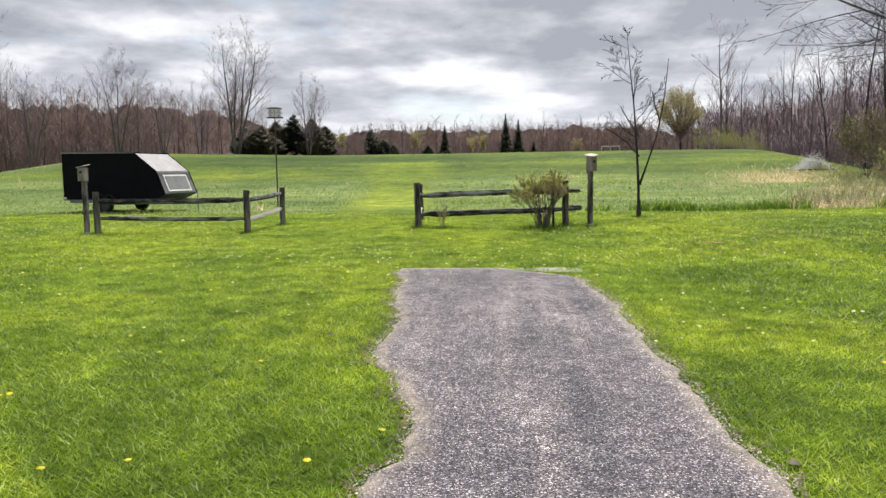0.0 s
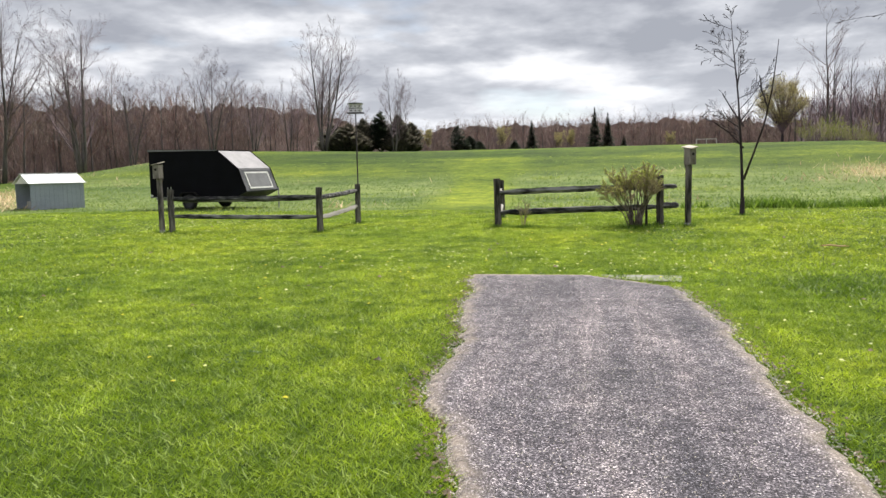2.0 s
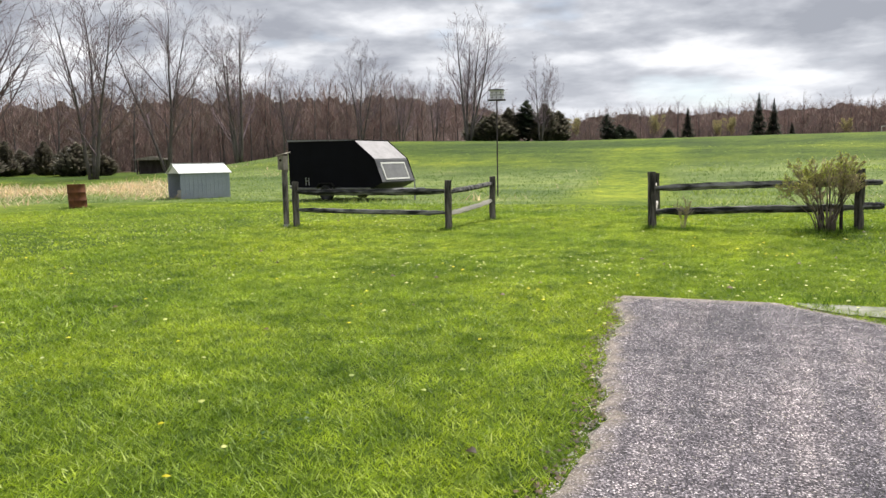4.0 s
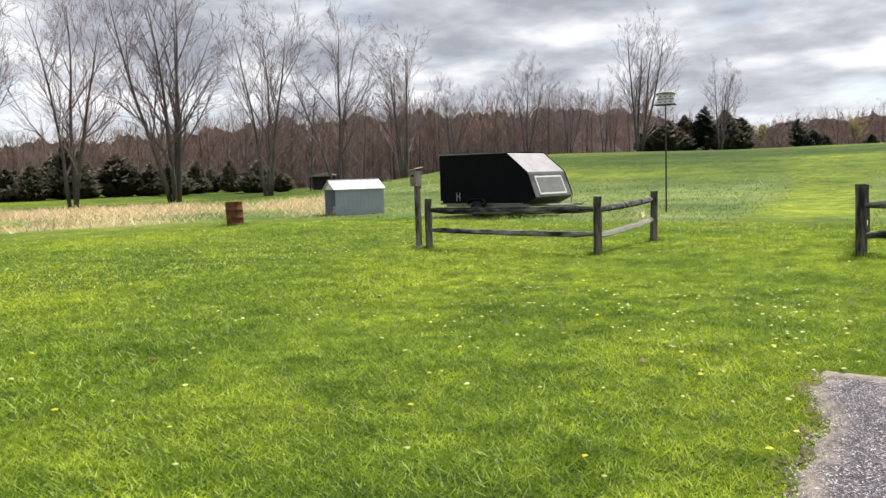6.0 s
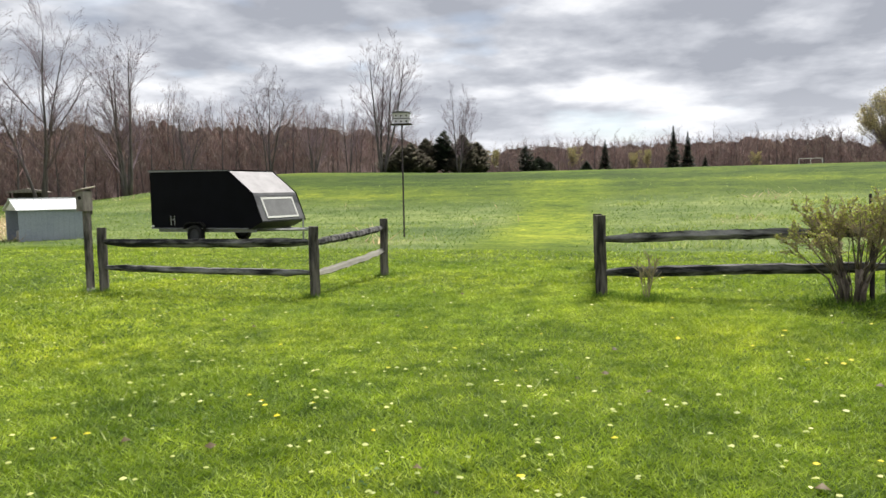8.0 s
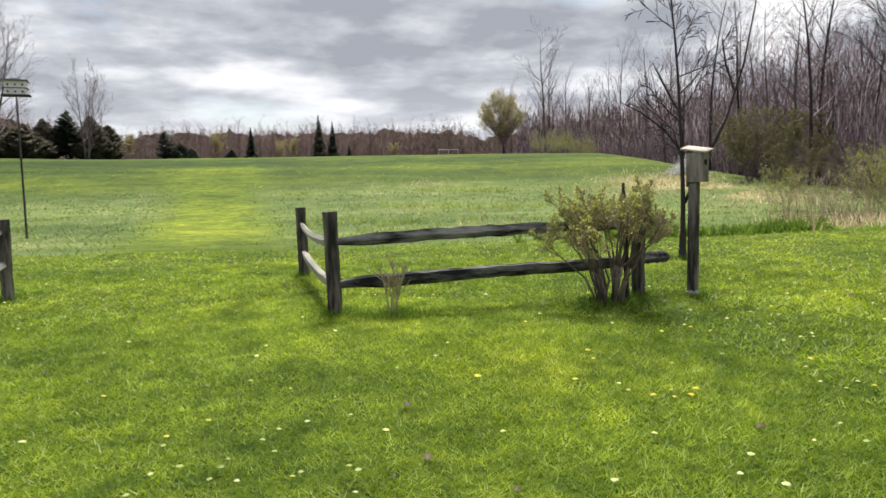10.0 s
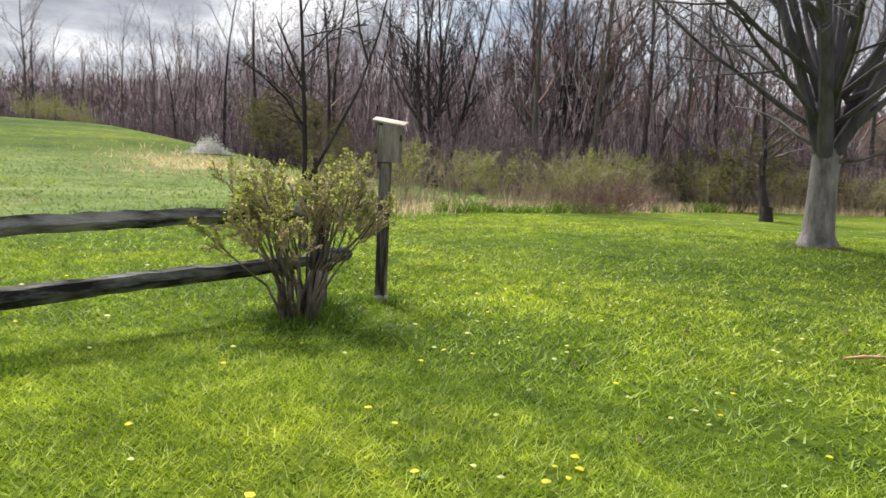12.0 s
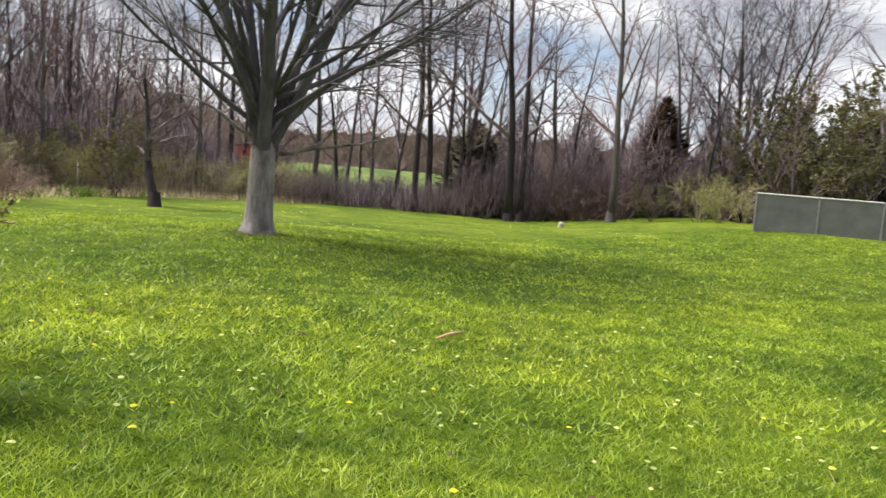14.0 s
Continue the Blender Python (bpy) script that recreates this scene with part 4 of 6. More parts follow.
for x, y, s in ((25.6, 47, 0.86), (27.2, 48.5, 0.85), (28.8, 49, 0.95), (27.6, 45.5, 0.7), (31, 52, 0.9), (35, 60, 0.9), (29.8, 44.5, 0.55), (24.5, 41.5, 0.55), (31.5, 21.8, 0.7)):
    plant("olive", "shrub", "large olive-brown budding shrub", x, y, s, rng.uniform(0, 360), group="large budding shrubs", category="shrub")
for az, d, s in ((122.5, 36, 1.35), (125.5, 38, 1.2), (120.5, 40, 1.0), (109.5, 44, 0.4), (104, 44, 0.4), (68.5, 33, 0.5), (76, 40, 0.5), (71, 38, 0.6), (113, 36, 0.35)):
    x, y = polar(-0.9, 12.4, az, d)
    plant("olive", "shrub", "green-brown leafing shrub by the lawn", x, y, s, rng.uniform(0, 360), group="leafing shrubs", category="shrub")


for az, d, s in ((117.8, 34, 1.25), (116.2, 34.5, 1.1), (119.2, 35, 1.0)):
    x, y = polar(-0.9, 12.4, az, d)
    plant("greenbrush1", "shrub", "fresh green shrub below the belt trees", x, y, s, rng.uniform(0, 360), group="leafing shrubs", category="shrub")
for az, d, s in ((107.6, 40, 2.5), (109.3, 41, 2.1), (106.4, 42, 1.7), (119.5, 38, 1.9)):
    x, y = polar(-0.9, 12.4, az, d)
    plant("redbrush", "shrub", "tall reddish-brown bare shrub in the tree belt", x, y, s, rng.uniform(0, 360), group="reddish belt shrubs", category="shrub")
for k in range(34):
    x, y = polar(-0.9, 12.4, 100 + k + rng.uniform(-0.4, 0.4), rng.uniform(40, 49))
    plant(f"brush{k % 3}", "shrub", "bare brown shrub filling the tree belt", x, y, rng.uniform(1.3, 2.0), rng.uniform(0, 360), group="belt shrubs", category="shrub")
x, y = polar(-0.9, 12.4, 106.5, 33)
g = Geo()
g.tube([Vector((0, 0, -0.08)), Vector((0, 0, 0.16)), Vector((0.02, 0, 0.24))], [0.14, 0.12, 0.07], 8)
st = part("stump", g, M_PALEWOOD, None, "small pale stump at the lawn's edge")
st.location = (x, y, float(ground_z(x, y)))
st["category"] = "stump"


WOODS_D = ([-92, -60, -40, -25, -12, 12, 18, 24, 40, 60, 72, 80, 100, 141], [122, 128, 136, 150, 215, 235, 190, 150, 118, 100, 100, 140, 140, 110])
WOODS_H = ([-92, -62, -50, -36, -28, -20, -16, -12, -8, 10, 16, 24, 34, 60, 74, 82, 100, 108, 120, 141], [9.5, 10.5, 14.5, 17.0, 15.5, 12.5, 9.8, 8.2, 11.0, 12.5, 14.0, 14.5, 14.0, 12.5, 11, 8.5, 12, 13, 11, 10])


def woods_edge_at(a):
    return float(np.interp(a, *WOODS_D)), float(np.interp(a, *WOODS_H)) * (0.93 + 0.07 * math.sin(a * 1.7) * math.sin(a * 0.53 + 1))


def far_mass():
    """Uneven brown wall of distant woods behind the trees that stand apart."""
    az = np.arange(-92, 142, 0.28)
    rg = np.random.RandomState(4)
    rows = 10
    P = []
    for a in az:
        d, h = woods_edge_at(a)
        h *= 0.86 + 0.10 * rg.rand()
        for j in range(rows):
            t = j / (rows - 1)
            x, y = polar(0, 5, a + rg.uniform(-0.08, 0.08), d + 3 + 3.5 * math.sin(t * 2.2) + rg.uniform(-1.2, 1.2))
            P.append((x, y, float(ground_z(x, y)) - 0.6 + h * t * rg.uniform(0.93, 1.0)))
    n = len(az)
    idx = np.arange(n * rows).reshape(n, rows)
    F = np.stack([idx[:-1, :-1], idx[1:, :-1], idx[1:, 1:], idx[:-1, 1:]], -1).reshape(-1, 4)
    me = fast_mesh("far_woods", P, F, M_FARWOOD)
    tagged(new("far_woods", me), "brown bare woodland closing the horizon", "woods", "", "stuff")


def upright_twigs(name, x, y, z, h, w, material, label, seed, lean=0.16):
    r = np.random.RandomState(seed)
    n = len(x)
    a = r.uniform(0, 2 * np.pi, n)
    V = np.zeros((n, 3, 3))
    V[:, 0] = np.stack([x - np.cos(a) * w, y - np.sin(a) * w, z], 1)
    V[:, 1] = np.stack([x + np.cos(a) * w, y + np.sin(a) * w, z], 1)
    V[:, 2] = np.stack([x + r.normal(0, lean, n) * h, y + r.normal(0, lean, n) * h, z + h], 1)
    tagged(new(name, fast_mesh(name, V.reshape(-1, 3), np.arange(3 * n).reshape(n, 3), material)), label, "woods", "", "stuff")


def far_twigs():
    r = np.random.RandomState(14)
    n = 190000
    a = r.uniform(-92, 141, n)
    d = np.interp(a, *WOODS_D) - r.uniform(0, 12, n) ** 1.0
    h = np.interp(a, *WOODS_H) * (0.93 + 0.07 * np.sin(a * 1.7) * np.sin(a * 0.53 + 1)) * (0.95 + 0.08 * np.sin(a * 4.1) * np.sin(a * 2.3 + 2) + 0.07 * np.sin(a * 13.7))
    x, y = d * np.sin(np.radians(a)), 5 + d * np.cos(np.radians(a))
    t = r.beta(1.3, 1.5, n)
    k = ~((x > 50) & (y < 32) & (y > -16) & (r.uniform(0, 1, n) < 0.0))
    z = ground_z(x, y) + h * 0.9 * t
    upright_twigs("far_branchwork", x[k], y[k], z[k], (h * r.uniform(0.05, 0.16, n))[k], (0.010 + 0.00028 * d)[k] * r.uniform(0.5, 1.2, n)[k], M_FARTWIG, "fine brown branchwork of the distant woods", 15, 0.5)


def far_trees():
    """The bare trees of the far woods, joined."""
    parts = {k: [np.array([tuple(v.co) for v in m.vertices]) for m in TREE_MESH[k][:2]] for k in ("far0", "far1", "far2", "far3")}
    polys = {k: [[tuple(p.vertices) for p in m.polygons if len(p.vertices) == 4] for m in TREE_MESH[k][:2]] for k in parts}
    for which, nm in ((0, "far_trunks"), (1, "far_crowns")):
        V, F, base = [], [], 0
        rg = random.Random(3)
        for row in range(3):
            az = -90.0
            while az < 20:
                d, h = woods_edge_at(az)
                d = d - 2 - row * 5 + rg.uniform(-3, 3)
                x, y = polar(0, 5, az, d)
                k = f"far{rg.randrange(4)}"
                q, s = rg.uniform(0, 6.28), h / 14 * rg.uniform(0.85, 1.18)
                v = parts[k][which] * s
                V.append(np.stack([x + v[:, 0] * math.cos(q) - v[:, 1] * math.sin(q), y + v[:, 0] * math.sin(q) + v[:, 1] * math.cos(q), float(ground_z(x, y)) + v[:, 2]], 1))
                F.append(np.array(polys[k][which]) + base)
                base += len(v)
                az += math.degrees(4.2 / d) * rg.uniform(0.7, 1.3)
        me = fast_mesh(nm, np.concatenate(V), np.concatenate(F), M_TWIGRED if which else M_BARK)
        tagged(new(nm, me), "bare trees of the distant woods", "woods", "", "stuff")


def thicket_twigs():
    r = np.random.RandomState(24)
    n = 68000
    y = r.uniform(20, 140, n)
    x = np.interp(y, [21, 26, 43, 60, 90, 135, 200], [33, 28, 29, 32, 36, 36, 44]) + 2 + 26 * r.uniform(0, 1, n) ** 1.3
    k = (y > lawn_edge(np.minimum(x, 46)) + 5) & ~((x > 44) & (y < 26))
    x, y = x[k], y[k]
    h = r.uniform(0.6, 2.6, len(x))
    z = ground_z(x, y) + r.uniform(0, 1, len(x)) ** 2.0 * 8.5
    upright_twigs("woodland_undergrowth", x, y, z, h, 0.018 + 0.00035 * np.hypot(x, y), M_DARKTWIG, "dense bare undergrowth of the woods", 25, 0.25)
    n = 70000
    a, d = r.uniform(64, 134, n), r.uniform(42, 51, n)
    x, y = -0.9 + d * np.sin(np.radians(a)), 12.4 + d * np.cos(np.radians(a))
    open_part = (a > 82) & (a < 99)
    k = ~open_part | (r.uniform(0, 1, n) < 0.5)
    x, y = x[k], y[k]
    top = np.where(open_part[k], 0.7, np.where(a[k] > 100, 5.6, 3.6)) * (0.7 + 0.4 * np.sin(a[k] * 1.3))
    upright_twigs("belt_undergrowth", x, y, ground_z(x, y) + r.uniform(0, 1, len(x)) ** 1.4 * top, r.uniform(0.5, 1.8, len(x)), 0.02 + 0 * x, M_DARKTWIG, "bare undergrowth below the tree belt", 26, 0.3)


far_mass()
far_twigs()
far_trees()
thicket_twigs()


# ---- fences ----
def split_post(name, x, y, h, w=0.13, lean=(0.0, 0.0), label=""):
    rg = random.Random(int(x * 100) + int(y * 10))
    g = Geo()
    n = 8
    pts = [Vector((lean[0] * z, lean[1] * z, z)) + Vector((rg.uniform(-0.006, 0.006), rg.uniform(-0.006, 0.006), 0)) for z in np.linspace(-0.25, h, n)]
    g.tube(pts, [w * 0.58 * rg.uniform(0.94, 1.06) for _ in range(n)], 7)
    return g


def rail_geo(a, b, r, seed, sag=0.03):
    rg = random.Random(seed)
    g = Geo()
    a, b = Vector(a), Vector(b)
    d = (b - a).normalized()
    side = d.cross(Vector((0, 0, 1))).normalized()
    n, S = 26, 6
    prof = [rg.uniform(0.72, 1.12) for _ in range(S)]
    for i in range(n):
        t = i / (n - 1)
        p = a.lerp(b, t) + Vector((0, 0, -sag * 4 * t * (1 - t) + rg.uniform(-0.008, 0.008)))
        taper = 0.55 + 0.45 * min(1, min(t, 1 - t) * 9)
        for k in range(S):
            an = 6.283 * k / S + seed
            rr = r * prof[k] * rg.uniform(0.93, 1.06)
            g.v.append(p + side * (math.cos(an) * rr * 0.72 * taper) + Vector((0, 0, math.sin(an) * rr * taper)))
    for i in range(n - 1):
        for k in range(S):
            k2 = (k + 1) % S
            g.f.append((i * S + k, i * S + k2, (i + 1) * S + k2, (i + 1) * S + k))
    g.f.append(tuple(range(S)))
    g.f.append(tuple((n - 1) * S + k for k in range(S)))
    return g


def fence(label, posts, rails):
    t = thing("split_rail_fence", label, "fence", at=(posts[0][0], posts[0][1], 0))
    o = Vector((posts[0][0], posts[0][1], 0))
    for x, y, h, lx, ly in posts:
        g = split_post("post", x, y, h, 0.14, (lx, ly))
        p = part("post", g, M_WEATHER, t)
        p.location = (x - o.x, y - o.y, float(ground_z(x, y)))
    for k, (a, b, r, s, pale) in enumerate(rails):
        part("rail", rail_geo(Vector(a) - o, Vector(b) - o, r, k * 7 + int(a[0] * 3), s), M_RAILPALE if pale else M_RAIL, t, "pale sun-bleached rail" if pale else "")


M_RAILPALE = mixed("bleached_rail", (0.26, 0.25, 0.22), (0.52, 0.49, 0.44), 2.5, 0.9, 26, 0.6, 0.01, (1, 0.15, 1))
fence("weathered grey split-rail fence corner on the lawn",
      [(-8.26, 15.35, 1.10, 0, 0), (-4.30, 15.25, 1.10, 0, 0), (-4.23, 18.10, 1.10, 0.01, 0)],
      [((-8.26, 15.35, 0.85), (-4.30, 15.25, 0.86), 0.075, 0.02, 0), ((-8.26, 15.35, 0.42), (-4.30, 15.25, 0.38), 0.065, 0.015, 0),
       ((-4.30, 15.25, 0.84), (-4.23, 18.1, 0.93), 0.07, 0.02, 0), ((-4.30, 15.25, 0.36), (-4.23, 18.1, 0.50), 0.07, 0.02, 1)])
fence("weathered grey split-rail fence corner beside the shrub",
      [(0.02, 15.2, 1.12, -0.03, 0.02), (-0.29, 18.85, 1.06, -0.02, 0), (3.62, 15.42, 1.12, -0.01, -0.02)],
      [((0.02, 15.2, 0.89), (3.62, 15.42, 0.97), 0.08, -0.02, 0), ((0.02, 15.2, 0.44), (3.62, 15.42, 0.53), 0.085, -0.01, 0),
       ((3.55, 15.40, 0.55), (4.02, 15.44, 0.56), 0.07, 0, 0), ((3.55, 15.40, 0.98), (3.98, 15.44, 0.98), 0.065, 0, 0),
       ((0.0, 15.2, 0.92), (-0.31, 18.85, 0.88), 0.065, 0.09, 1), ((0.02, 15.2, 0.44), (-0.29, 18.85, 0.44), 0.07, 0.06, 1)])


def nest_box(x, y, top, rz, lean, label):
    t = thing("birdhouse", label, "birdhouse", at=(x, y, float(ground_z(x, y))), rz=rz)
    sh = Matrix.Identity(4)
    sh[0][2], sh[1][2] = lean
    g = Geo()
    g.box(-0.055, -0.05, -0.2, 0.055, 0.05, top - 0.42, sh)
    part("post", g, M_WEATHER, t, "weathered square post", bevel=0.01)
    g = Geo()
    g.tube([Vector((0, 0, -0.1)), Vector((0, 0, 0.05)), Vector((0, 0, 0.075))], [0.085, 0.08, 0.06], 10)
    part("footing", g, M_CONCRETE, t)
    z0, z1 = top - 0.42, top - 0.085
    g = Geo()
    g.box(-0.06, 0.052, z0 - 0.06, 0.06, 0.07, z1 + 0.03, sh)
    part("backboard", g, M_WEATHER, t)
    sh = sh @ Matrix.Translation((0, 0.135, 0)) @ Matrix.Diagonal((0.92, 1.5, 1, 1))
    g = Geo()
    for q in ((-0.09, -0.067, 0.09, -0.052), (-0.09, -0.18, 0.09, -0.165)):
        g.box(q[0], q[1], z0, q[2], q[3], z1, sh)
    g.box(-0.09, -0.165, z0, -0.075, -0.067, z1, sh)
    g.box(0.075, -0.165, z0, 0.09, -0.067, z1, sh)
    g.box(-0.075, -0.165, z0 + 0.01, 0.075, -0.067, z0 + 0.025, sh)
    part("box", g, M_CEDARWOOD, t, "grey boarded nest box")
    g = Geo()
    g.tube([sh @ Vector((0, -0.184, z1 - 0.11)), sh @ Vector((0, -0.179, z1 - 0.11))], [0.034, 0.034], 12)
    part("entrance", g, M_DARK, t)
    g = Geo()
    b = Matrix.Translation((lean[0] * top, lean[1] * top + 0.10, top - 0.040)) @ Euler((radians(8), radians(-11), 0)).to_matrix().to_4x4()
    g.box(-0.100, -0.285, 0.004, 0.100, 0.03, 0.024, b)
    part("roof", g, M_PALEWOOD, t, "pale boarded roof", bevel=0.003)


nest_box(4.19, 15.18, 1.76, 34, (0.0, 0.0), "weathered wooden nest box on a post with a concrete footing")
nest_box(-8.55, 15.36, 1.80, -4, (0, 0), "weathered wooden nest box on a post beside the fence")


def martin_house(x, y):
    t = thing("martin_house", "white multi-storey bird house on a tall thin metal pole", "birdhouse", at=(x, y, float(ground_z(x, y))), rz=12)
    g = Geo()
    g.tube([Vector((0, 0, -0.2)), Vector((0, 0, 2.2)), Vector((0, 0, 3.98))], [0.032, 0.028, 0.024], 8)
    part("pole", g, M_BARKDARK, t, "dark metal pole")
    g = Geo()
    g.box(-0.36, -0.26, 3.96, 0.36, 0.26, 3.99)
    g.box(-0.30, -0.2, 4.16, 0.30, 0.2, 4.18)
    part("deck", g, M_BARKDARK, t, "thin dark deck")
    g = Geo()
    g.box(-0.27, -0.18, 3.99, 0.27, 0.18, 4.36)
    part("body", g, M_LILACWHITE, t, bevel=0.006)
    for z in (4.07, 4.26):
        for u in (-0.18, 0, 0.18):
            for s in (-1, 1):
                g = Geo()
                g.tube([Vector((u, s * 0.181, z)), Vector((u, s * 0.186, z))], [0.028, 0.028], 10)
                part("entrance", g, M_DARK, t)
    g = Geo()
    g.prism([(-0.33, 4.36), (0.33, 4.36), (0.32, 4.385), (0.0, 4.42), (-0.32, 4.385)], -0.25, 0.25)
    part("roof", g, M_ALU, t, "grey metal roof")


martin_house(-7.92, 30.07)


# ---- trailer, shed, drum ----
def wheel(t, x, y, r=0.33, w=0.2):
    g = Geo()
    prof = [(r * 0.62, -w / 2), (r * 0.93, -w / 2), (r, -w * 0.3), (r, w * 0.3), (r * 0.93, w / 2), (r * 0.62, w / 2)]
    S = 20
    for rr, yy in prof:
        for k in range(S):
            a = 6.283 * k / S
            g.v.append(Vector((x + rr * math.cos(a), y + yy, r + rr * math.sin(a) - 0.02)))
    m = len(prof)
    for i in range(m):
        for k in range(S):
            j, k2 = (i + 1) % m, (k + 1) % S
            g.f.append((i * S + k, i * S + k2, j * S + k2, j * S + k))
    wh = part("wheel", g, M_RUBBER, t, "black tyre", smooth=True)
    g = Geo()
    g.tube([Vector((x, y - w * 0.32, r - 0.02)), Vector((x, y + w * 0.32, r - 0.02))], [r * 0.63, r * 0.63], 16)
    part("rim", g, M_DARKMETAL, wh, "dark steel rim")


def trailer():
    t = thing("trailer", "black enclosed trailer with sloped grey front, parked on the meadow", "trailer", at=(-16.1, 27.0, float(ground_z(-14.5, 27.5)) + 0.0), rz=-9)
    W = 2.35
    side = [(0, 0.50), (4.25, 0.50), (4.78, 0.74), (4.42, 1.66), (3.45, 2.42), (0, 2.50)]
    inner = [(0.02, 0.52), (4.2, 0.52), (4.72, 0.75), (4.36, 1.64), (3.42, 2.37), (0.02, 2.45)]
    g = Geo()
    g.prism(inner, 0.012, W - 0.012)
    part("body", g, M_BLACK, t, "matt black box body")
    for y0, y1 in ((0, 0.01), (W - 0.01, W)):
        g = Geo()
        g.prism(side, y0, y1)
        part("side_panel", g, M_BLACK, t)

    def sheet(name, a, b, off, mat, y0=0.012, y1=None, label=""):
        a, b = Vector((a[0], 0, a[1])), Vector((b[0], 0, b[1]))
        d = b - a
        nrm = Vector((-d.z, 0, d.x)).normalized() * off
        if nrm.x < 0:
            nrm = -nrm
        y1 = W - 0.012 if y1 is None else y1
        q = Geo()
        for base in (a, a + nrm):
            for y in (y0, y1):
                q.v.append(base + Vector((0, y, 0)))
                q.v.append(base + d + Vector((0, y, 0)))
        q.f = [(0, 1, 3, 2), (4, 6, 7, 5), (0, 4, 5, 1), (2, 3, 7, 6), (0, 2, 6, 4), (1, 5, 7, 3)]
        return part(name, q, mat, t, label)
    sheet("front_panel", (3.42, 2.37), (4.36, 1.64), 0.03, M_ALULIGHT, label="light grey upper front panel")
    sheet("front_panel", (4.36, 1.64), (4.72, 0.75), 0.03, M_ALU, label="grey ribbed lower front panel")
    sheet("front_panel", (4.72, 0.75), (4.2, 0.52), 0.03, M_DARKMETAL, label="dark undercut front panel")
    for i in range(7):
        f = 0.06 + i * 0.05
        a = (4.36 + 0.36 * f + 0.03, 1.64 - 0.89 * f)
        b = (4.36 + 0.36 * (f + 0.02) + 0.03, 1.64 - 0.89 * (f + 0.02))
        sheet("rib", a, b, 0.012, M_ALU, 0.05, W - 0.05)

    def on(f):
        return (4.36 + 0.36 * f + 0.028, 1.64 - 0.89 * f + 0.012)
    sheet("window", on(0.22), on(0.86), 0.012, M_GLASS, 0.40, 1.95, "dusty grey front window")
    sheet("window_frame", on(0.16), on(0.225), 0.022, M_WHITE, 0.33, 2.02)
    sheet("window_frame", on(0.855), on(0.92), 0.022, M_WHITE, 0.33, 2.02)
    sheet("window_frame", on(0.226), on(0.854), 0.022, M_WHITE, 0.33, 0.395)
    sheet("window_frame", on(0.226), on(0.854), 0.022, M_WHITE, 1.955, 2.02)
    g = Geo()
    g.prism([(-0.02, 2.452), (3.42, 2.372), (3.44, 2.44), (-0.02, 2.525)], -0.015, W + 0.015)
    part("roof", g, M_BLACK, t, "dark roof")
    g = Geo()
    g.prism([(-0.03, 2.44), (3.47, 2.40), (3.47, 2.425), (-0.03, 2.51)], -0.03, -0.016)
    g.box(0.0, -0.025, 0.50, 4.2, -0.003, 0.535)
    part("trim", g, M_ALULIGHT, t, "thin pale metal trim")
    g = Geo()
    for y in (0.25, W - 0.25):
        g.box(0.1, y - 0.04, 0.38, 4.3, y + 0.04, 0.50)
    for x in (0.4, 1.6, 2.8, 3.9):
        g.box(x, 0.2, 0.40, x + 0.06, W - 0.2, 0.49)
    part("chassis", g, M_STEEL, t)
    g = Geo()
    for y in (0.5, W - 0.5):
        g.tube([Vector((4.1, y, 0.44)), Vector((5.7, W / 2, 0.44))], [0.045, 0.045], 4)
    g.box(5.6, W / 2 - 0.05, 0.42, 5.95, W / 2 + 0.05, 0.50)
    g.tube([Vector((5.5, W / 2, 0.0)), Vector((5.5, W / 2, 0.85))], [0.03, 0.03], 8)
    part("drawbar", g, M_STEEL, t, "steel drawbar with a jack")
    for y in (-0.02, W + 0.02):
        wheel(t, 2.0, y)
    for y0, y1 in ((-0.14, -0.012), (W + 0.012, W + 0.14)):
        g = Geo()
        g.prism([(1.55, 0.50), (1.55, 0.60), (1.68, 0.73), (2.32, 0.73), (2.45, 0.60), (2.45, 0.50), (2.41, 0.50), (2.41, 0.59), (2.30, 0.69), (1.70, 0.69), (1.59, 0.59), (1.59, 0.50)], y0, y1)
        part("mudguard", g, M_DARK, t)
    g = Geo()
    g.box(0.9, -0.03, 0.62, 0.93, -0.012, 0.95)
    g.box(1.06, -0.03, 0.62, 1.09, -0.012, 0.95)
    g.box(0.9, -0.03, 0.80, 1.09, -0.012, 0.83)
    part("bracket", g, M_STEEL, t)
    g = Geo()
    g.box(0.01, -0.02, 0.56, 0.13, -0.012, 0.63)
    part("tail_lamp", g, M_WHITE, t, "pale reflector")


trailer()


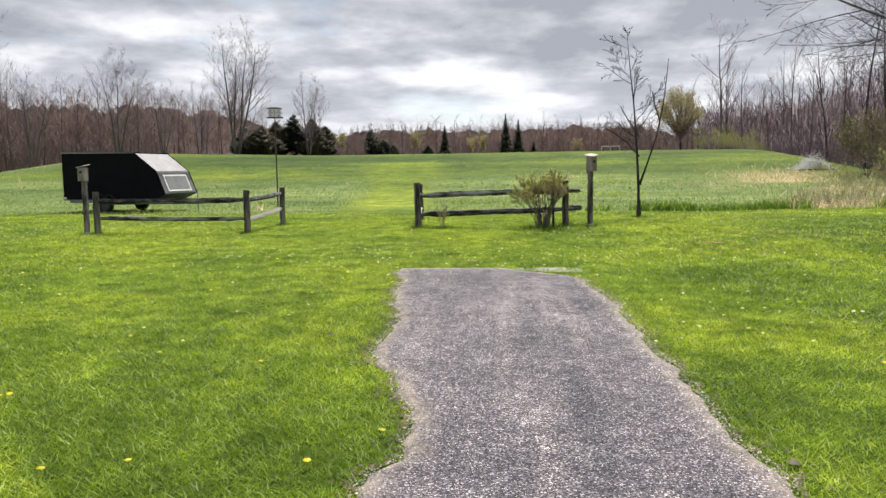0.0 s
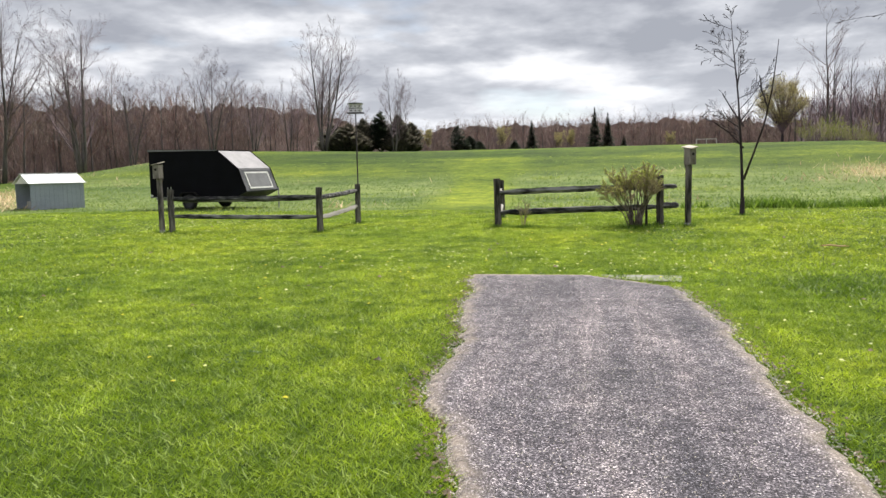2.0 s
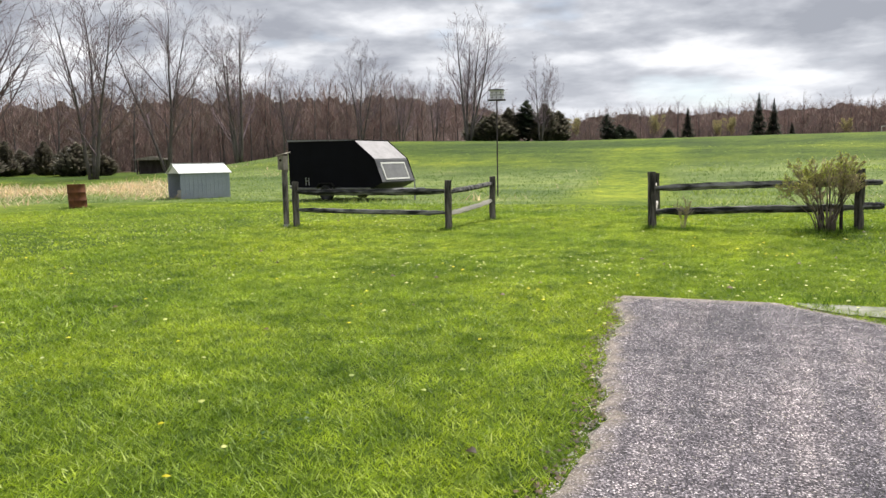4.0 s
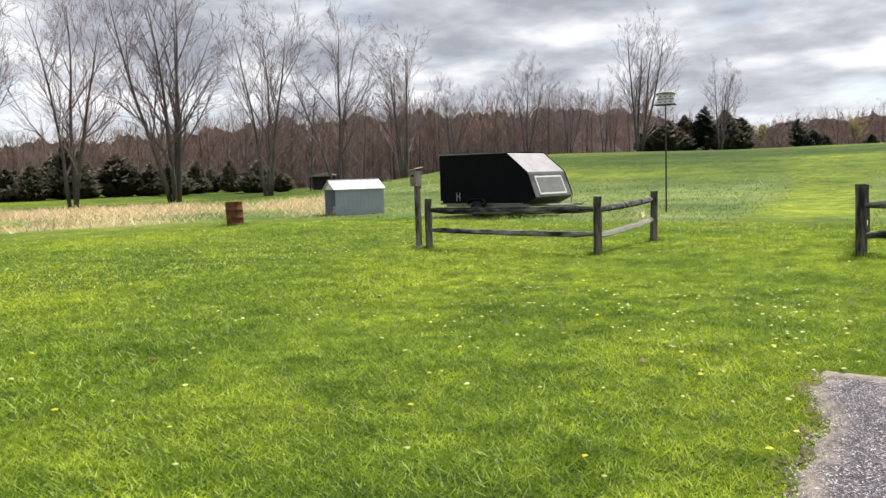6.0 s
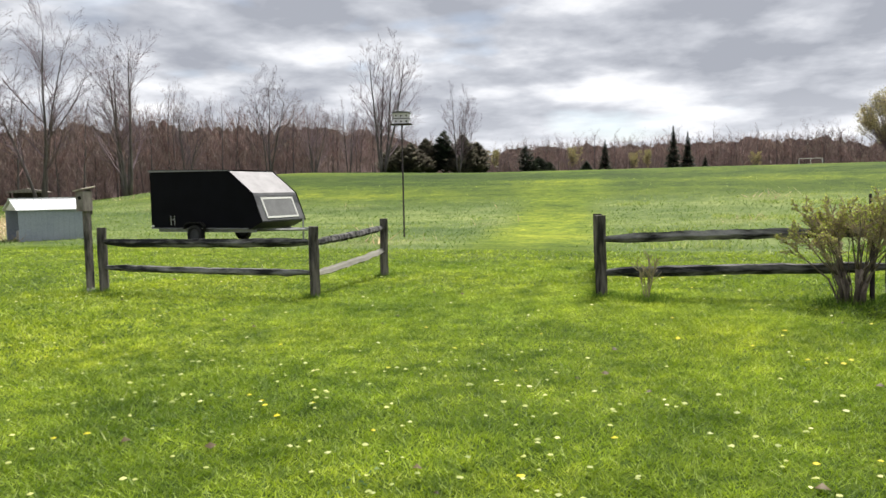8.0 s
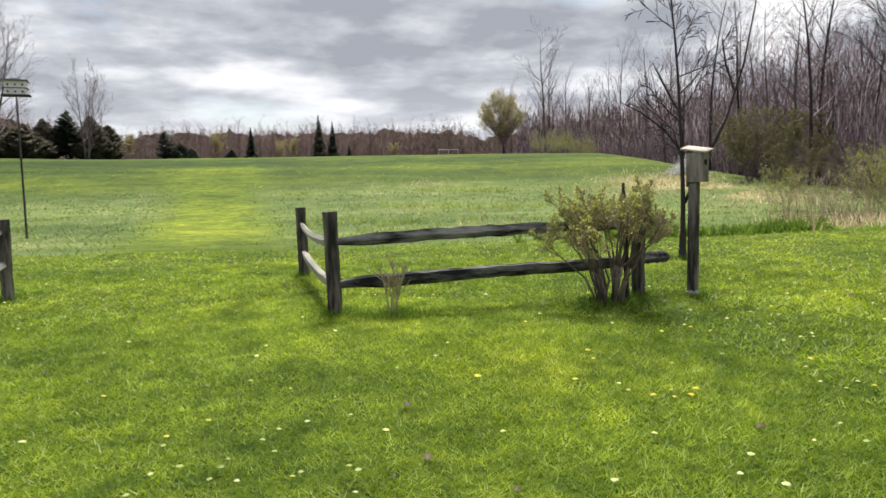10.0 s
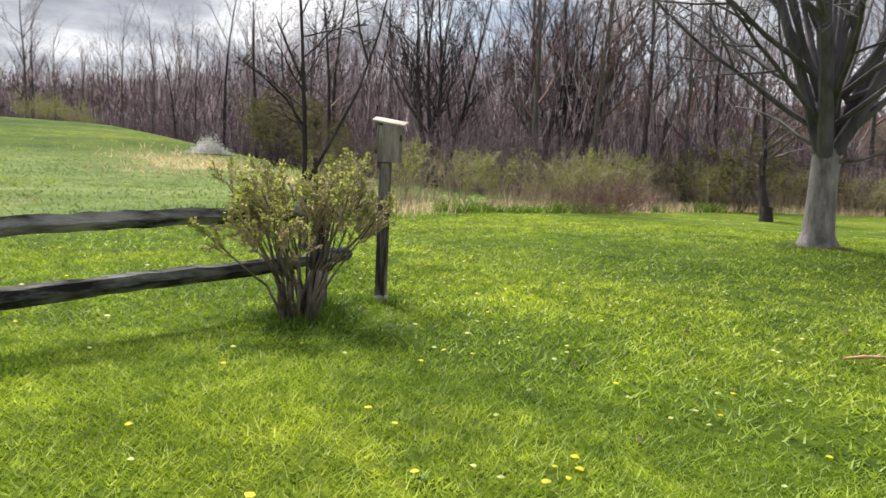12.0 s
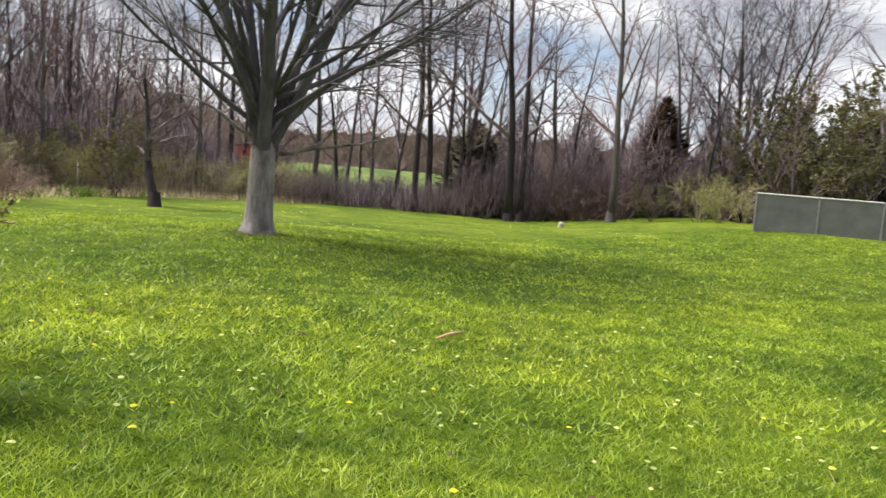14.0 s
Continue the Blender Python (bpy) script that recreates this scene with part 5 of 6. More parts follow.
def shed():
    t = thing("shed", "small blue-grey steel shed with white metal roof, one end open", "shed", at=(-22.16, 27.32, float(ground_z(-21.5, 28)) - 0.02), rz=60)
    L, D, E, R = 2.35, 1.7, 1.2, 1.62
    n = 12
    g = Geo()
    g.box(0, 0.008, 0, L, 0.020, E)
    wall = part("wall", g, M_SHED, t, "ribbed blue-grey steel wall")
    for i in range(n):
        x = L * i / n
        g = Geo()
        g.box(x + 0.02, -0.004, 0.005, x + L / n - 0.035, 0.007, E - 0.01)
        part("panel", g, M_SHED, wall)
    g = Geo()
    g.box(0, D - 0.022, 0, L, D, E)
    part("wall", g, M_SHED, t)
    g = Geo()
    b = len(g.v)
    for x in (L - 0.02, L):
        for y, z in ((0.023, 0), (D - 0.023, 0), (D - 0.023, E), (D / 2, R - 0.03), (0.023, E)):
            g.v.append(Vector((x, y, z)))
    g.f = [(0, 1, 2, 3, 4), (9, 8, 7, 6, 5)] + [(i, i + 5, (i + 1) % 5 + 5, (i + 1) % 5) for i in range(5)]
    part("end_wall", g, M_SHED, t)
    g = Geo()
    g.f = []
    for x in (0.0, 0.02):
        for y, z in ((0.023, E), (D - 0.023, E), (D / 2, R - 0.03)):
            g.v.append(Vector((x, y, z)))
    g.f = [(0, 1, 2), (5, 4, 3), (0, 3, 4, 1), (1, 4, 5, 2), (2, 5, 3, 0)]
    part("gable", g, M_WHITE, t, "white gable above the open end")
    for s in (0, 1):
        for i in range(9):
            g = Geo()
            x0, x1 = -0.08 + (L + 0.16) * i / 9, -0.08 + (L + 0.16) * (i + 1) / 9 - 0.012
            pts = []
            for x in (x0, x1):
                if s == 0:
                    pts += [Vector((x, -0.09, E - 0.02)), Vector((x, D / 2, R))]
                else:
                    pts += [Vector((x, D + 0.09, E - 0.02)), Vector((x, D / 2, R))]
            b = len(g.v)
            g.v += pts + [p + Vector((0, 0, 0.03)) for p in pts]
            g.f += [(b, b + 1, b + 3, b + 2), (b + 4, b + 6, b + 7, b + 5), (b, b + 4, b + 5, b + 1), (b + 2, b + 3, b + 7, b + 6), (b, b + 2, b + 6, b + 4), (b + 1, b + 5, b + 7, b + 3)]
            part("roof_panel", g, M_ROOFSTEEL, t, "white ribbed metal roof panel")
    g = Geo()
    g.box(-0.09, D / 2 - 0.07, R + 0.015, L + 0.09, D / 2 + 0.07, R + 0.045)
    part("ridge_cap", g, M_ROOFSTEEL, t)
    # added near-black sheet: the shade inside the open end is put into its colour
    g = Geo()
    g.box(0.75, 0.0205, 0.0, 0.78, D - 0.023, E)
    part("shade_sheet", g, M_DARK, t, "near-black sheet standing for the unlit inside")
    g = Geo()
    g.box(0.10, 0.25, 0.0, 0.55, 0.75, 0.42)
    bx = part("crate", g, M_STEEL, None)
    bx.matrix_world = t.matrix_world.copy()
    tagged(bx, "pale grey crate standing in the open shed end", "crate")


shed()


def drum(x, y):
    t = thing("drum", "rusty brown burn drum standing in the straw-coloured grass", "barrel", at=(x, y, float(ground_z(x, y)) - 0.02), rz=0)
    prof = [(0.30, 0), (0.315, 0.02), (0.305, 0.05), (0.305, 0.28), (0.325, 0.30), (0.305, 0.32), (0.305, 0.58), (0.325, 0.60), (0.305, 0.62), (0.303, 0.86), (0.318, 0.885), (0.318, 0.90), (0.295, 0.90), (0.292, 0.10)]
    S = 28
    g = Geo()
    for r, z in prof:
        for k in range(S):
            a = 6.283 * k / S
            q = r * 1.06 * (1 + 0.012 * math.sin(a * 3 + z * 4))
            g.v.append(Vector((q * math.cos(a), q * math.sin(a), z * 1.03)))
    for i in range(len(prof) - 1):
        for k in range(S):
            k2 = (k + 1) % S
            g.f.append((i * S + k, i * S + k2, (i + 1) * S + k2, (i + 1) * S + k))
    for v in g.v:
        v.x += -0.05 * v.z
    part("shell", g, M_RUST, t, "ribbed rusty steel shell", smooth=True)
    g = Geo()
    g.tube([Vector((0, 0, 0.08)), Vector((0, 0, 0.2))], [0.29, 0.27], 16)
    part("ash", g, M_DARK, t)


drum(-21.95, 21.42)


# ---- shrub by the fence ----
M_BUD = blade_material("tan_buds", [(0.0, (0.16, 0.10, 0.06)), (0.6, (0.36, 0.26, 0.15)), (1.0, (0.55, 0.46, 0.26))], 3)


def fence_shrub(x, y):
    rg = random.Random(8)
    t = thing("shrub", "vase-shaped shrub with dark stems and fresh yellow-green leaves by the fence", "shrub", at=(x, y, float(ground_z(x, y))))
    spec = [(6, 5, (4, 6), 30, 0.46, 0.02, 0.10, 0.45), (4, 3, (5, 7), 34, 0.45, 0.05, 0.14, 0.15), (2, 3, 3, 35, 0.5, 0.04, 0.12, 0.2), (2, 3, 0, 30, 0.4, 0.0, 0.1, 0.2)]
    twigs = Geo()
    for k in range(38):
        a = rg.uniform(0, 6.283)
        out = rg.uniform(0.03, 0.58) if k % 6 else rg.uniform(0.58, 0.72)
        foot = Vector((math.cos(a) * 0.155 * rg.random() ** 0.6, math.sin(a) * 0.14 * rg.random() ** 0.6, -0.03))
        z1 = rg.uniform(0.30, 0.50)
        knee = foot + Vector((math.cos(a) * out * 0.22 + rg.gauss(0, 0.02), math.sin(a) * out * 0.22 + rg.gauss(0, 0.02), z1))
        mid = (foot + knee) / 2 + Vector((rg.gauss(0, 0.03), rg.gauss(0, 0.03), 0))
        r = rg.uniform(0.006, 0.015)
        stem = Geo()
        stem.tube([foot, mid, knee], [r * 1.25, r * 1.05, r], 6)
        d = Vector((math.cos(a) * math.sin(out * 1.25) - 0.06, math.sin(a) * math.sin(out * 1.25), math.cos(out * 1.25)))
        grow((stem, twigs), rg, knee, d, rg.uniform(0.58, 0.86) * (1 if out < 0.6 else 0.8), r, 0, spec)
        part("stem", stem, M_SHRUBSTEM, t, smooth=True)
    part("crown", twigs, M_BUSHTWIG, t, "fine tan twigs")
    lf = Geo()
    n = 0
    while n < 8200:
        p = twigs.v[rg.randrange(len(twigs.v))]
        if rg.random() > (0.04 + 0.96 * smooth01(0.80, 1.18, p.z + 0.40 * max(0, -p.x) + 0.12 * math.sin(p.x * 9 + p.y * 7))):
            continue
        lf.leaf(p + Vector((rg.gauss(0, 0.015), rg.gauss(0, 0.015), rg.gauss(0, 0.015))), rg.uniform(0.006, 0.017), rg)
        n += 1
    part("foliage", lf, M_LEAFYELLOW, t, "fresh yellow-green leaves")
    buds = Geo()
    for i in range(11000):
        p = twigs.v[rg.randrange(len(twigs.v))]
        if p.z > 0.35:
            buds.leaf(p + Vector((rg.gauss(0, 0.012), rg.gauss(0, 0.012), rg.gauss(0, 0.012))), rg.uniform(0.006, 0.013), rg)
    part("bud_cover", buds, M_BUD, t, "tan and reddish buds on the twigs")
    g = Geo()
    g.tube([Vector((0.25, 0.1, 0)), Vector((0.24, 0.1, 0.8)), Vector((0.2, 0.1, 1.35))], [0.03, 0.026, 0.016], 6)
    part("dead_stem", g, M_BARKDARK, t, "dark dead stem")


fence_shrub(3.05, 14.95)


def sprig(x, y):
    rg = random.Random(18)
    t = thing("young_shrub", "small spindly leafless shrub below the fence rail", "shrub", at=(x, y, float(ground_z(x, y))))
    g = Geo()
    for k in range(9):
        a = rg.uniform(0, 6.283)
        d = Vector((math.cos(a) * 0.16, math.sin(a) * 0.16, 1)).normalized()
        grow((g,), rg, Vector((0.03 * math.cos(a), 0.03 * math.sin(a), 0)), d, rg.uniform(0.4, 0.62), 0.007, 0, [(5, 4, 5, 30, 0.35, 0.02, 0.06, 0.4), (3, 3, 3, 35, 0.5, 0.0, 0.1, 0.2)])
    part("crown", g, M_BUSHTWIG, t)
    lf = Geo()
    for i in range(160):
        lf.leaf(g.v[rg.randrange(len(g.v) // 2, len(g.v))] + Vector((rg.gauss(0, 0.01), rg.gauss(0, 0.01), 0)), 0.012, rg)
    part("foliage", lf, M_LEAFGREEN, t)


sprig(0.62, 15.0)


# ---- concrete slab, sticks, white brush ----
g = Geo()
zb = 0.016
M_MOSSY = mixed("mossy_concrete", (0.12, 0.145, 0.07), (0.34, 0.34, 0.29), 5, 0.95, 40, 0.4, 0.004)
g.v = [Vector(p) for p in ((2.30, 8.00, -0.05), (2.62, 7.76, -0.05), (3.16, 7.66, -0.05), (3.24, 8.22, -0.05), (2.16, 8.25, -0.05), (2.30, 8.00, zb), (2.62, 7.76, zb), (3.16, 7.66, zb), (3.24, 8.22, zb), (2.16, 8.25, zb))]
g.f = [(0, 1, 2, 3, 4), (9, 8, 7, 6, 5)] + [(i, i + 5, (i + 1) % 5 + 5, (i + 1) % 5) for i in range(5)]
tagged(part("slab", g, M_MOSSY, None, "flat pale concrete slab sunk in the grass beside the driveway end"), category="slab")
g = Geo()
g.tube([Vector((0, 0, 0.05)), Vector((0.17, 0.02, 0.07)), Vector((0.30, 0.07, 0.06)), Vector((0.46, 0.05, 0.075))], [0.012, 0.016, 0.015, 0.008], 6)
g.tube([Vector((0.28, 0.06, 0.06)), Vector((0.36, 0.13, 0.08))], [0.009, 0.004], 5)
st = part("fallen_stick", g, M_STICK, None, "pale broken stick lying in the grass", smooth=True)
st.matrix_world = pose(5.85, 11.5, 0.01, 0, 0, -50)
st["category"] = "stick"
g = Geo()
g.tube([Vector((0, 0, -0.1)), Vector((0.02, 0, 0.7)), Vector((0.0, 0.02, 1.25))], [0.03, 0.028, 0.02], 6)
st = part("stake", g, M_PALEWOOD, None, "pale wooden stake at the lawn's edge", smooth=True)
st.matrix_world = pose(30.6, 23.0, float(ground_z(30.6, 23.0)), 0, 4, 0)
st["category"] = "stake"
g = Geo()
rg = random.Random(77)
for i in range(6500):
    p = Vector((rg.gauss(0, 0.62), rg.gauss(0, 0.36), abs(rg.gauss(0, 0.42))))
    p.z *= max(0.1, 1 - abs(p.x) * 0.6)
    g.leaf(p, 0.05, rg)
wb = part("white_brush", g, M_WHITE, None, "heap of white blossom-like brush on the slope")
wb.matrix_world = pose(24.0, 51.5, float(ground_z(24.0, 51.5)), 0, 0, 20)
wb["category"] = "brush"


# ---- screened fence in the east ----
def screen_fence():
    a, b = Vector((21.6, -0.6)), Vector((18.6, -9.5))
    z = float(ground_z(21.6, -0.6))
    t = thing("chain_link_fence", "low grey chain-link fence with grey screening and pale top rail", "fence", at=(a.x, a.y, z), rz=math.degrees(math.atan2(b.y - a.y, b.x - a.x)))
    L = (b - a).length
    n = 5
    for i in range(n + 1):
        g = Geo()
        g.tube([Vector((L * i / n, 0, -0.3)), Vector((L * i / n, 0, 1.27))], [0.028, 0.028], 8)
        part("post", g, M_STEEL, t)
    g = Geo()
    g.tube([Vector((-0.02, 0, 1.25)), Vector((L + 0.02, 0, 1.25))], [0.024, 0.024], 8)
    part("top_rail", g, M_WHITE, t, "pale top rail")
    for i in range(n):
        g = Geo()
        g.box(L * i / n + 0.03, -0.008, 0.03, L * (i + 1) / n - 0.03, 0.008, 1.22)
        part("screen", g, M_SCREEN, t, "grey mesh screening")


screen_fence()


def hut(x, y):
    t = thing("hut", "low brown open-sided hut at the wood's edge", "hut", at=(x, y, float(ground_z(x, y))), rz=35)
    for u in (-1.4, 1.4):
        for v in (-0.8, 0.8):
            g = Geo()
            g.box(u - 0.06, v - 0.06, -0.2, u + 0.06, v + 0.06, 1.45)
            part("post", g, M_WEATHER, t)
    g = Geo()
    g.prism([(-1.75, 1.45), (1.75, 1.45), (1.75, 1.53), (0.0, 1.85), (-1.75, 1.53)], -1.1, 1.1)
    part("roof", g, M_CEDARWOOD, t, "grey boarded roof")
    g = Geo()
    g.box(-1.34, 0.78, 0.0, 1.34, 0.82, 1.44)
    part("back_wall", g, M_BARKDARK, t)


hut(-56.5, 62.5)


def white_rack(x, y):
    t = thing("white_rack", "low white metal rack standing on the hill's crest", "rack", at=(x, y, float(ground_z(x, y))), rz=5)
    for u in (-1.0, 0, 1.0):
        g = Geo()
        g.tube([Vector((u, 0, -0.1)), Vector((u, 0, 0.55))], [0.03, 0.03], 6)
        part("post", g, M_WHITE, t)
    g = Geo()
    g.tube([Vector((-1.03, 0, 0.53)), Vector((1.03, 0, 0.53))], [0.03, 0.03], 6)
    part("rail", g, M_WHITE, t)


white_rack(14.2, 80.0)


def barn(x, y):
    t = thing("barn", "small red building seen through the tree belt", "barn", at=(x, y, float(ground_z(x, y)) - 0.1), rz=-10)
    wall = None
    n = 12
    for i in range(n):
        g = Geo()
        g.box(-2 + 4 * i / n, -1.5, 0, -2 + 4 * (i + 1) / n - 0.03, 1.5, 2.9)
        if wall is None:
            wall = part("wall", g, M_RED, t, "red boarded walls")
        else:
            part("board", g, M_RED, wall)
    g = Geo()
    g.v = [Vector(p) for p in ((-2.2, -1.8, 2.9), (2.2, -1.8, 2.9), (2.2, 1.8, 2.9), (-2.2, 1.8, 2.9), (-2.2, 0, 3.25), (2.2, 0, 3.25))]
    g.f = [(0, 1, 5, 4), (2, 3, 4, 5), (0, 4, 3), (1, 2, 5), (0, 3, 2, 1)]
    part("roof", g, M_RUST, t, "low brown roof")


barn(75, 21.5)


# ---- grass, flowers ----
PX = np.array([p[1][0] for p in PATH])
PY = np.array([p[1][1] for p in PATH])


def on_drive(x, y):
    l, r = drive_span(y)
    slab = (x > 2.5) & (x < 3.2) & (y > 7.83 - 0.15 * (x - 2.5)) & (y < 8.22) & (waves(x, y, 5.0, 67) < 0.12)
    return ((x > l + 0.02) & (x < r - 0.02) & (y < 8.12)) | slab


def blades(name, x, y, height, width, lean, material, label, seed, lift=0.0, category="grass"):
    r = np.random.RandomState(seed)
    n = len(x)
    z = ground_z(x, y) - 0.005 + lift
    h = height * r.uniform(0.6, 1.25, n)
    a = r.uniform(0, 2 * np.pi, n)
    b = r.uniform(0, 2 * np.pi, n)
    w = width * r.uniform(0.7, 1.3, n)
    l = h * lean * r.uniform(0.2, 1.2, n)
    P = np.zeros((n, 3, 3))
    P[:, 0] = np.stack([x - np.cos(a) * w, y - np.sin(a) * w, z], 1)
    P[:, 1] = np.stack([x + np.cos(a) * w, y + np.sin(a) * w, z], 1)
    P[:, 2] = np.stack([x + np.cos(b) * l, y + np.sin(b) * l, z + h], 1)
    me = fast_mesh(name, P.reshape(-1, 3), np.arange(3 * n).reshape(n, 3), material)
    tagged(new(name, me), label, category, "", "stuff")


def scatter(n, x0, x1, y0, y1, seed):
    r = np.random.RandomState(seed)
    return r.uniform(x0, x1, n), r.uniform(y0, y1, n), r


def grass():
    rings = ((60, 0, 4.2, 4200, 0.040, 0.0048, 1), (60, 4.2, 9, 1150, 0.050, 0.0088, 2), (60, 9, 22, 300, 0.05, 0.0125, 3))
    line = np.array([(1.97, -3.1), (1.75, 0), (1.2, 3), (0.2, 6), (-0.6, 8.5), (-0.9, 12.4)])
    for _, d0, d1, dens, h, w, seed in rings:
        x0, x1, y0, y1 = -1 - d1, 2 + d1, -3 - d1 * 0.3, 12.5 + d1
        if x1 - x0 > 40:
            x0, x1 = -22, 22
        n = int((x1 - x0) * (y1 - y0) * dens)
        x, y, r = scatter(n, x0, x1, y0, y1, seed)
        d = np.full(n, 99.0)
        for a, b in zip(line[:-1], line[1:]):
            ab = b - a
            t = np.clip(((x - a[0]) * ab[0] + (y - a[1]) * ab[1]) / (ab @ ab), 0, 1)
            d = np.minimum(d, np.hypot(x - a[0] - t * ab[0], y - a[1] - t * ab[1]))
        k = (d >= d0) & (d < d1) & ~on_drive(x, y) & (y < lawn_edge(x) + 1) & (y > -3 + np.maximum(0, -x) * 0.2)
        clump = 0.5 + 0.5 * waves(x, y, 2.2, 31)
        k &= r.uniform(0, 1, n) < 0.45 + 0.75 * clump
        x, y = x[k], y[k]
        blades("lawn_grass", x, y, h * (0.75 + 0.5 * (0.5 + 0.5 * waves(x, y, 1.1, 32))), w, 1.7, M_BLADE, "short mown lawn grass", seed + 50)


grass()


def meadow():
    x, y, r = scatter(110000, -48, 30, 17, 62, 71)
    rough, straw, litter = cover(x, y)
    k = r.uniform(0, 1, len(x)) < rough * (0.35 + 0.65 * (0.5 + 0.5 * waves(x, y, 0.9, 33)))
    blades("meadow_grass", x[k], y[k], 0.10, 0.020, 1.6, M_ROUGHBLADE, "unmown meadow grass", 72)
    x, y, r = scatter(130000, -62, 30, 15, 62, 73)
    rough, straw, litter = cover(x, y)
    k = r.uniform(0, 1, len(x)) < straw * 0.8
    blades("dry_grass", x[k], y[k], 0.36, 0.03, 1.4, M_STRAW, "dry straw-coloured tall grass", 74)
    x, y, r = scatter(26000, 12, 48, 12, 34, 75)
    k = (np.abs(y - lawn_edge(x) - 1.6) < 1.5)
    blades("edge_grass", x[k], y[k], 0.35, 0.02, 0.7, M_STRAW, "dry tangled grass at the lawn's edge", 76)
    x, y, r = scatter(42000, 13, 46, 12, 32, 77)
    k = (np.abs(y - lawn_edge(x) - 2.6) < 1.3) & (waves(x, y, 0.7, 42) > -0.3)
    blades("dry_stems", x[k], y[k], 0.95, 0.012, 0.35, M_REED, "tan dry stems along the thicket's foot", 80)
    x, y, r = scatter(60000, -20, 22, 25, 46, 81)
    k = (waves(x * 0.5, y, 0.9, 43) + 0.4 * waves(x, y, 3.0, 44) > 0.42) & (np.abs(x - strip_x(y)) > 3)
    blades("meadow_grass", x[k], y[k], 0.20, 0.016, 1.0, M_PALEGRASS, "pale tufts of seeding grass in the meadow", 82)
    x, y, r = scatter(30000, 4.5, 34, 21, 26, 83)
    k = (np.abs(y - lawn_edge(x) - 0.7) < 0.45) & (waves(x, y * 0.5, 1.3, 45) > 0.12)
    blades("edge_tufts", x[k], y[k], 0.36, 0.024, 0.9, M_TUFT, "dark green grass mounds along the lawn's edge", 84)
    x, y, r = scatter(14000, 5, 26, 22.5, 25.5, 78)
    k = (np.abs(y - lawn_edge(x) - 0.5) < 0.5) & (waves(x, y, 1.6, 34) > 0.0)
    blades("edge_grass", x[k], y[k], 0.26, 0.022, 0.8, M_TUFT, "lush green grass tufts at the lawn's edge", 79)


meadow()


def dandelions():
    def heads(name, x, y, size, mat, label, seed):
        r = np.random.RandomState(seed)
        n = len(x)
        z = ground_z(x, y) + r.uniform(0.045, 0.075, n)
        s = size * r.uniform(0.7, 1.25, n)
        k = 6
        V = np.zeros((n, k + 1, 3))
        V[:, 0] = np.stack([x, y, z + s * 0.45], 1)
        for i in range(k):
            a = 2 * np.pi * i / k + r.uniform(0, 1, n) * 0.5
            V[:, i + 1] = np.stack([x + np.cos(a) * s, y + np.sin(a) * s, z + r.uniform(-0.2, 0.2, n) * s], 1)
        F = np.array([[(0, i + 1, (i + 1) % k + 1) for i in range(k)]]) + (np.arange(n) * (k + 1))[:, None, None]
        me = fast_mesh(name, V.reshape(-1, 3), F.reshape(-1, 3), mat)
        tagged(new(name, me), label, "flower", "", "stuff")
    x, y, r = scatter(24000, -24, 32, 3, 24, 91)
    patch = np.exp(-(((x + 1.6) / 2.6) ** 2 + ((y - 9.9) / 1.5) ** 2))
    k = (r.uniform(0, 1, len(x)) < 0.05 + 0.30 * smooth01(0.1, 0.6, waves(x, y, 0.5, 35)) + 0.8 * patch) & ~on_drive(x, y) & (y < lawn_edge(x))
    heads("dandelion_heads", x[k], y[k], 0.019, M_PALEFLOWER, "half-closed pale yellow dandelions in the lawn", 92)
    x, y, r = scatter(620, -10, 14, -1, 18, 93)
    k = (r.uniform(0, 1, len(x)) < 0.5) & ~on_drive(x, y)
    k &= r.uniform(0, 1, len(x)) < 0.45
    x = np.concatenate([x[k], [-1.51, 0.05, 0.5, -0.22, -1.97, -1.9, 2.0, 2.14, 0.95, 2.35, 2.16, 2.28, 3.22, 1.99, 1.93, 1.81, -0.26, 0.1, 3.41, 3.32, 2.89, -2.11, -2.25, -2.02, -2.98, -2.8]])
    y = np.concatenate([y[k], [10.86, 8.65, 9.39, 7.55, 6.64, 6.70, 11.77, 11.74, 12.51, 11.84, 11.83, 11.77, 13.48, 12.94, 12.67, 14.1, 0.26, 0.42, 10.97, 13.3, 13.4, 9.73, 9.8, 9.62, 8.63, 8.72]])
    heads("dandelion_heads", x, y, 0.021, M_FLOWER, "open yellow dandelions in the lawn", 94)


dandelions()


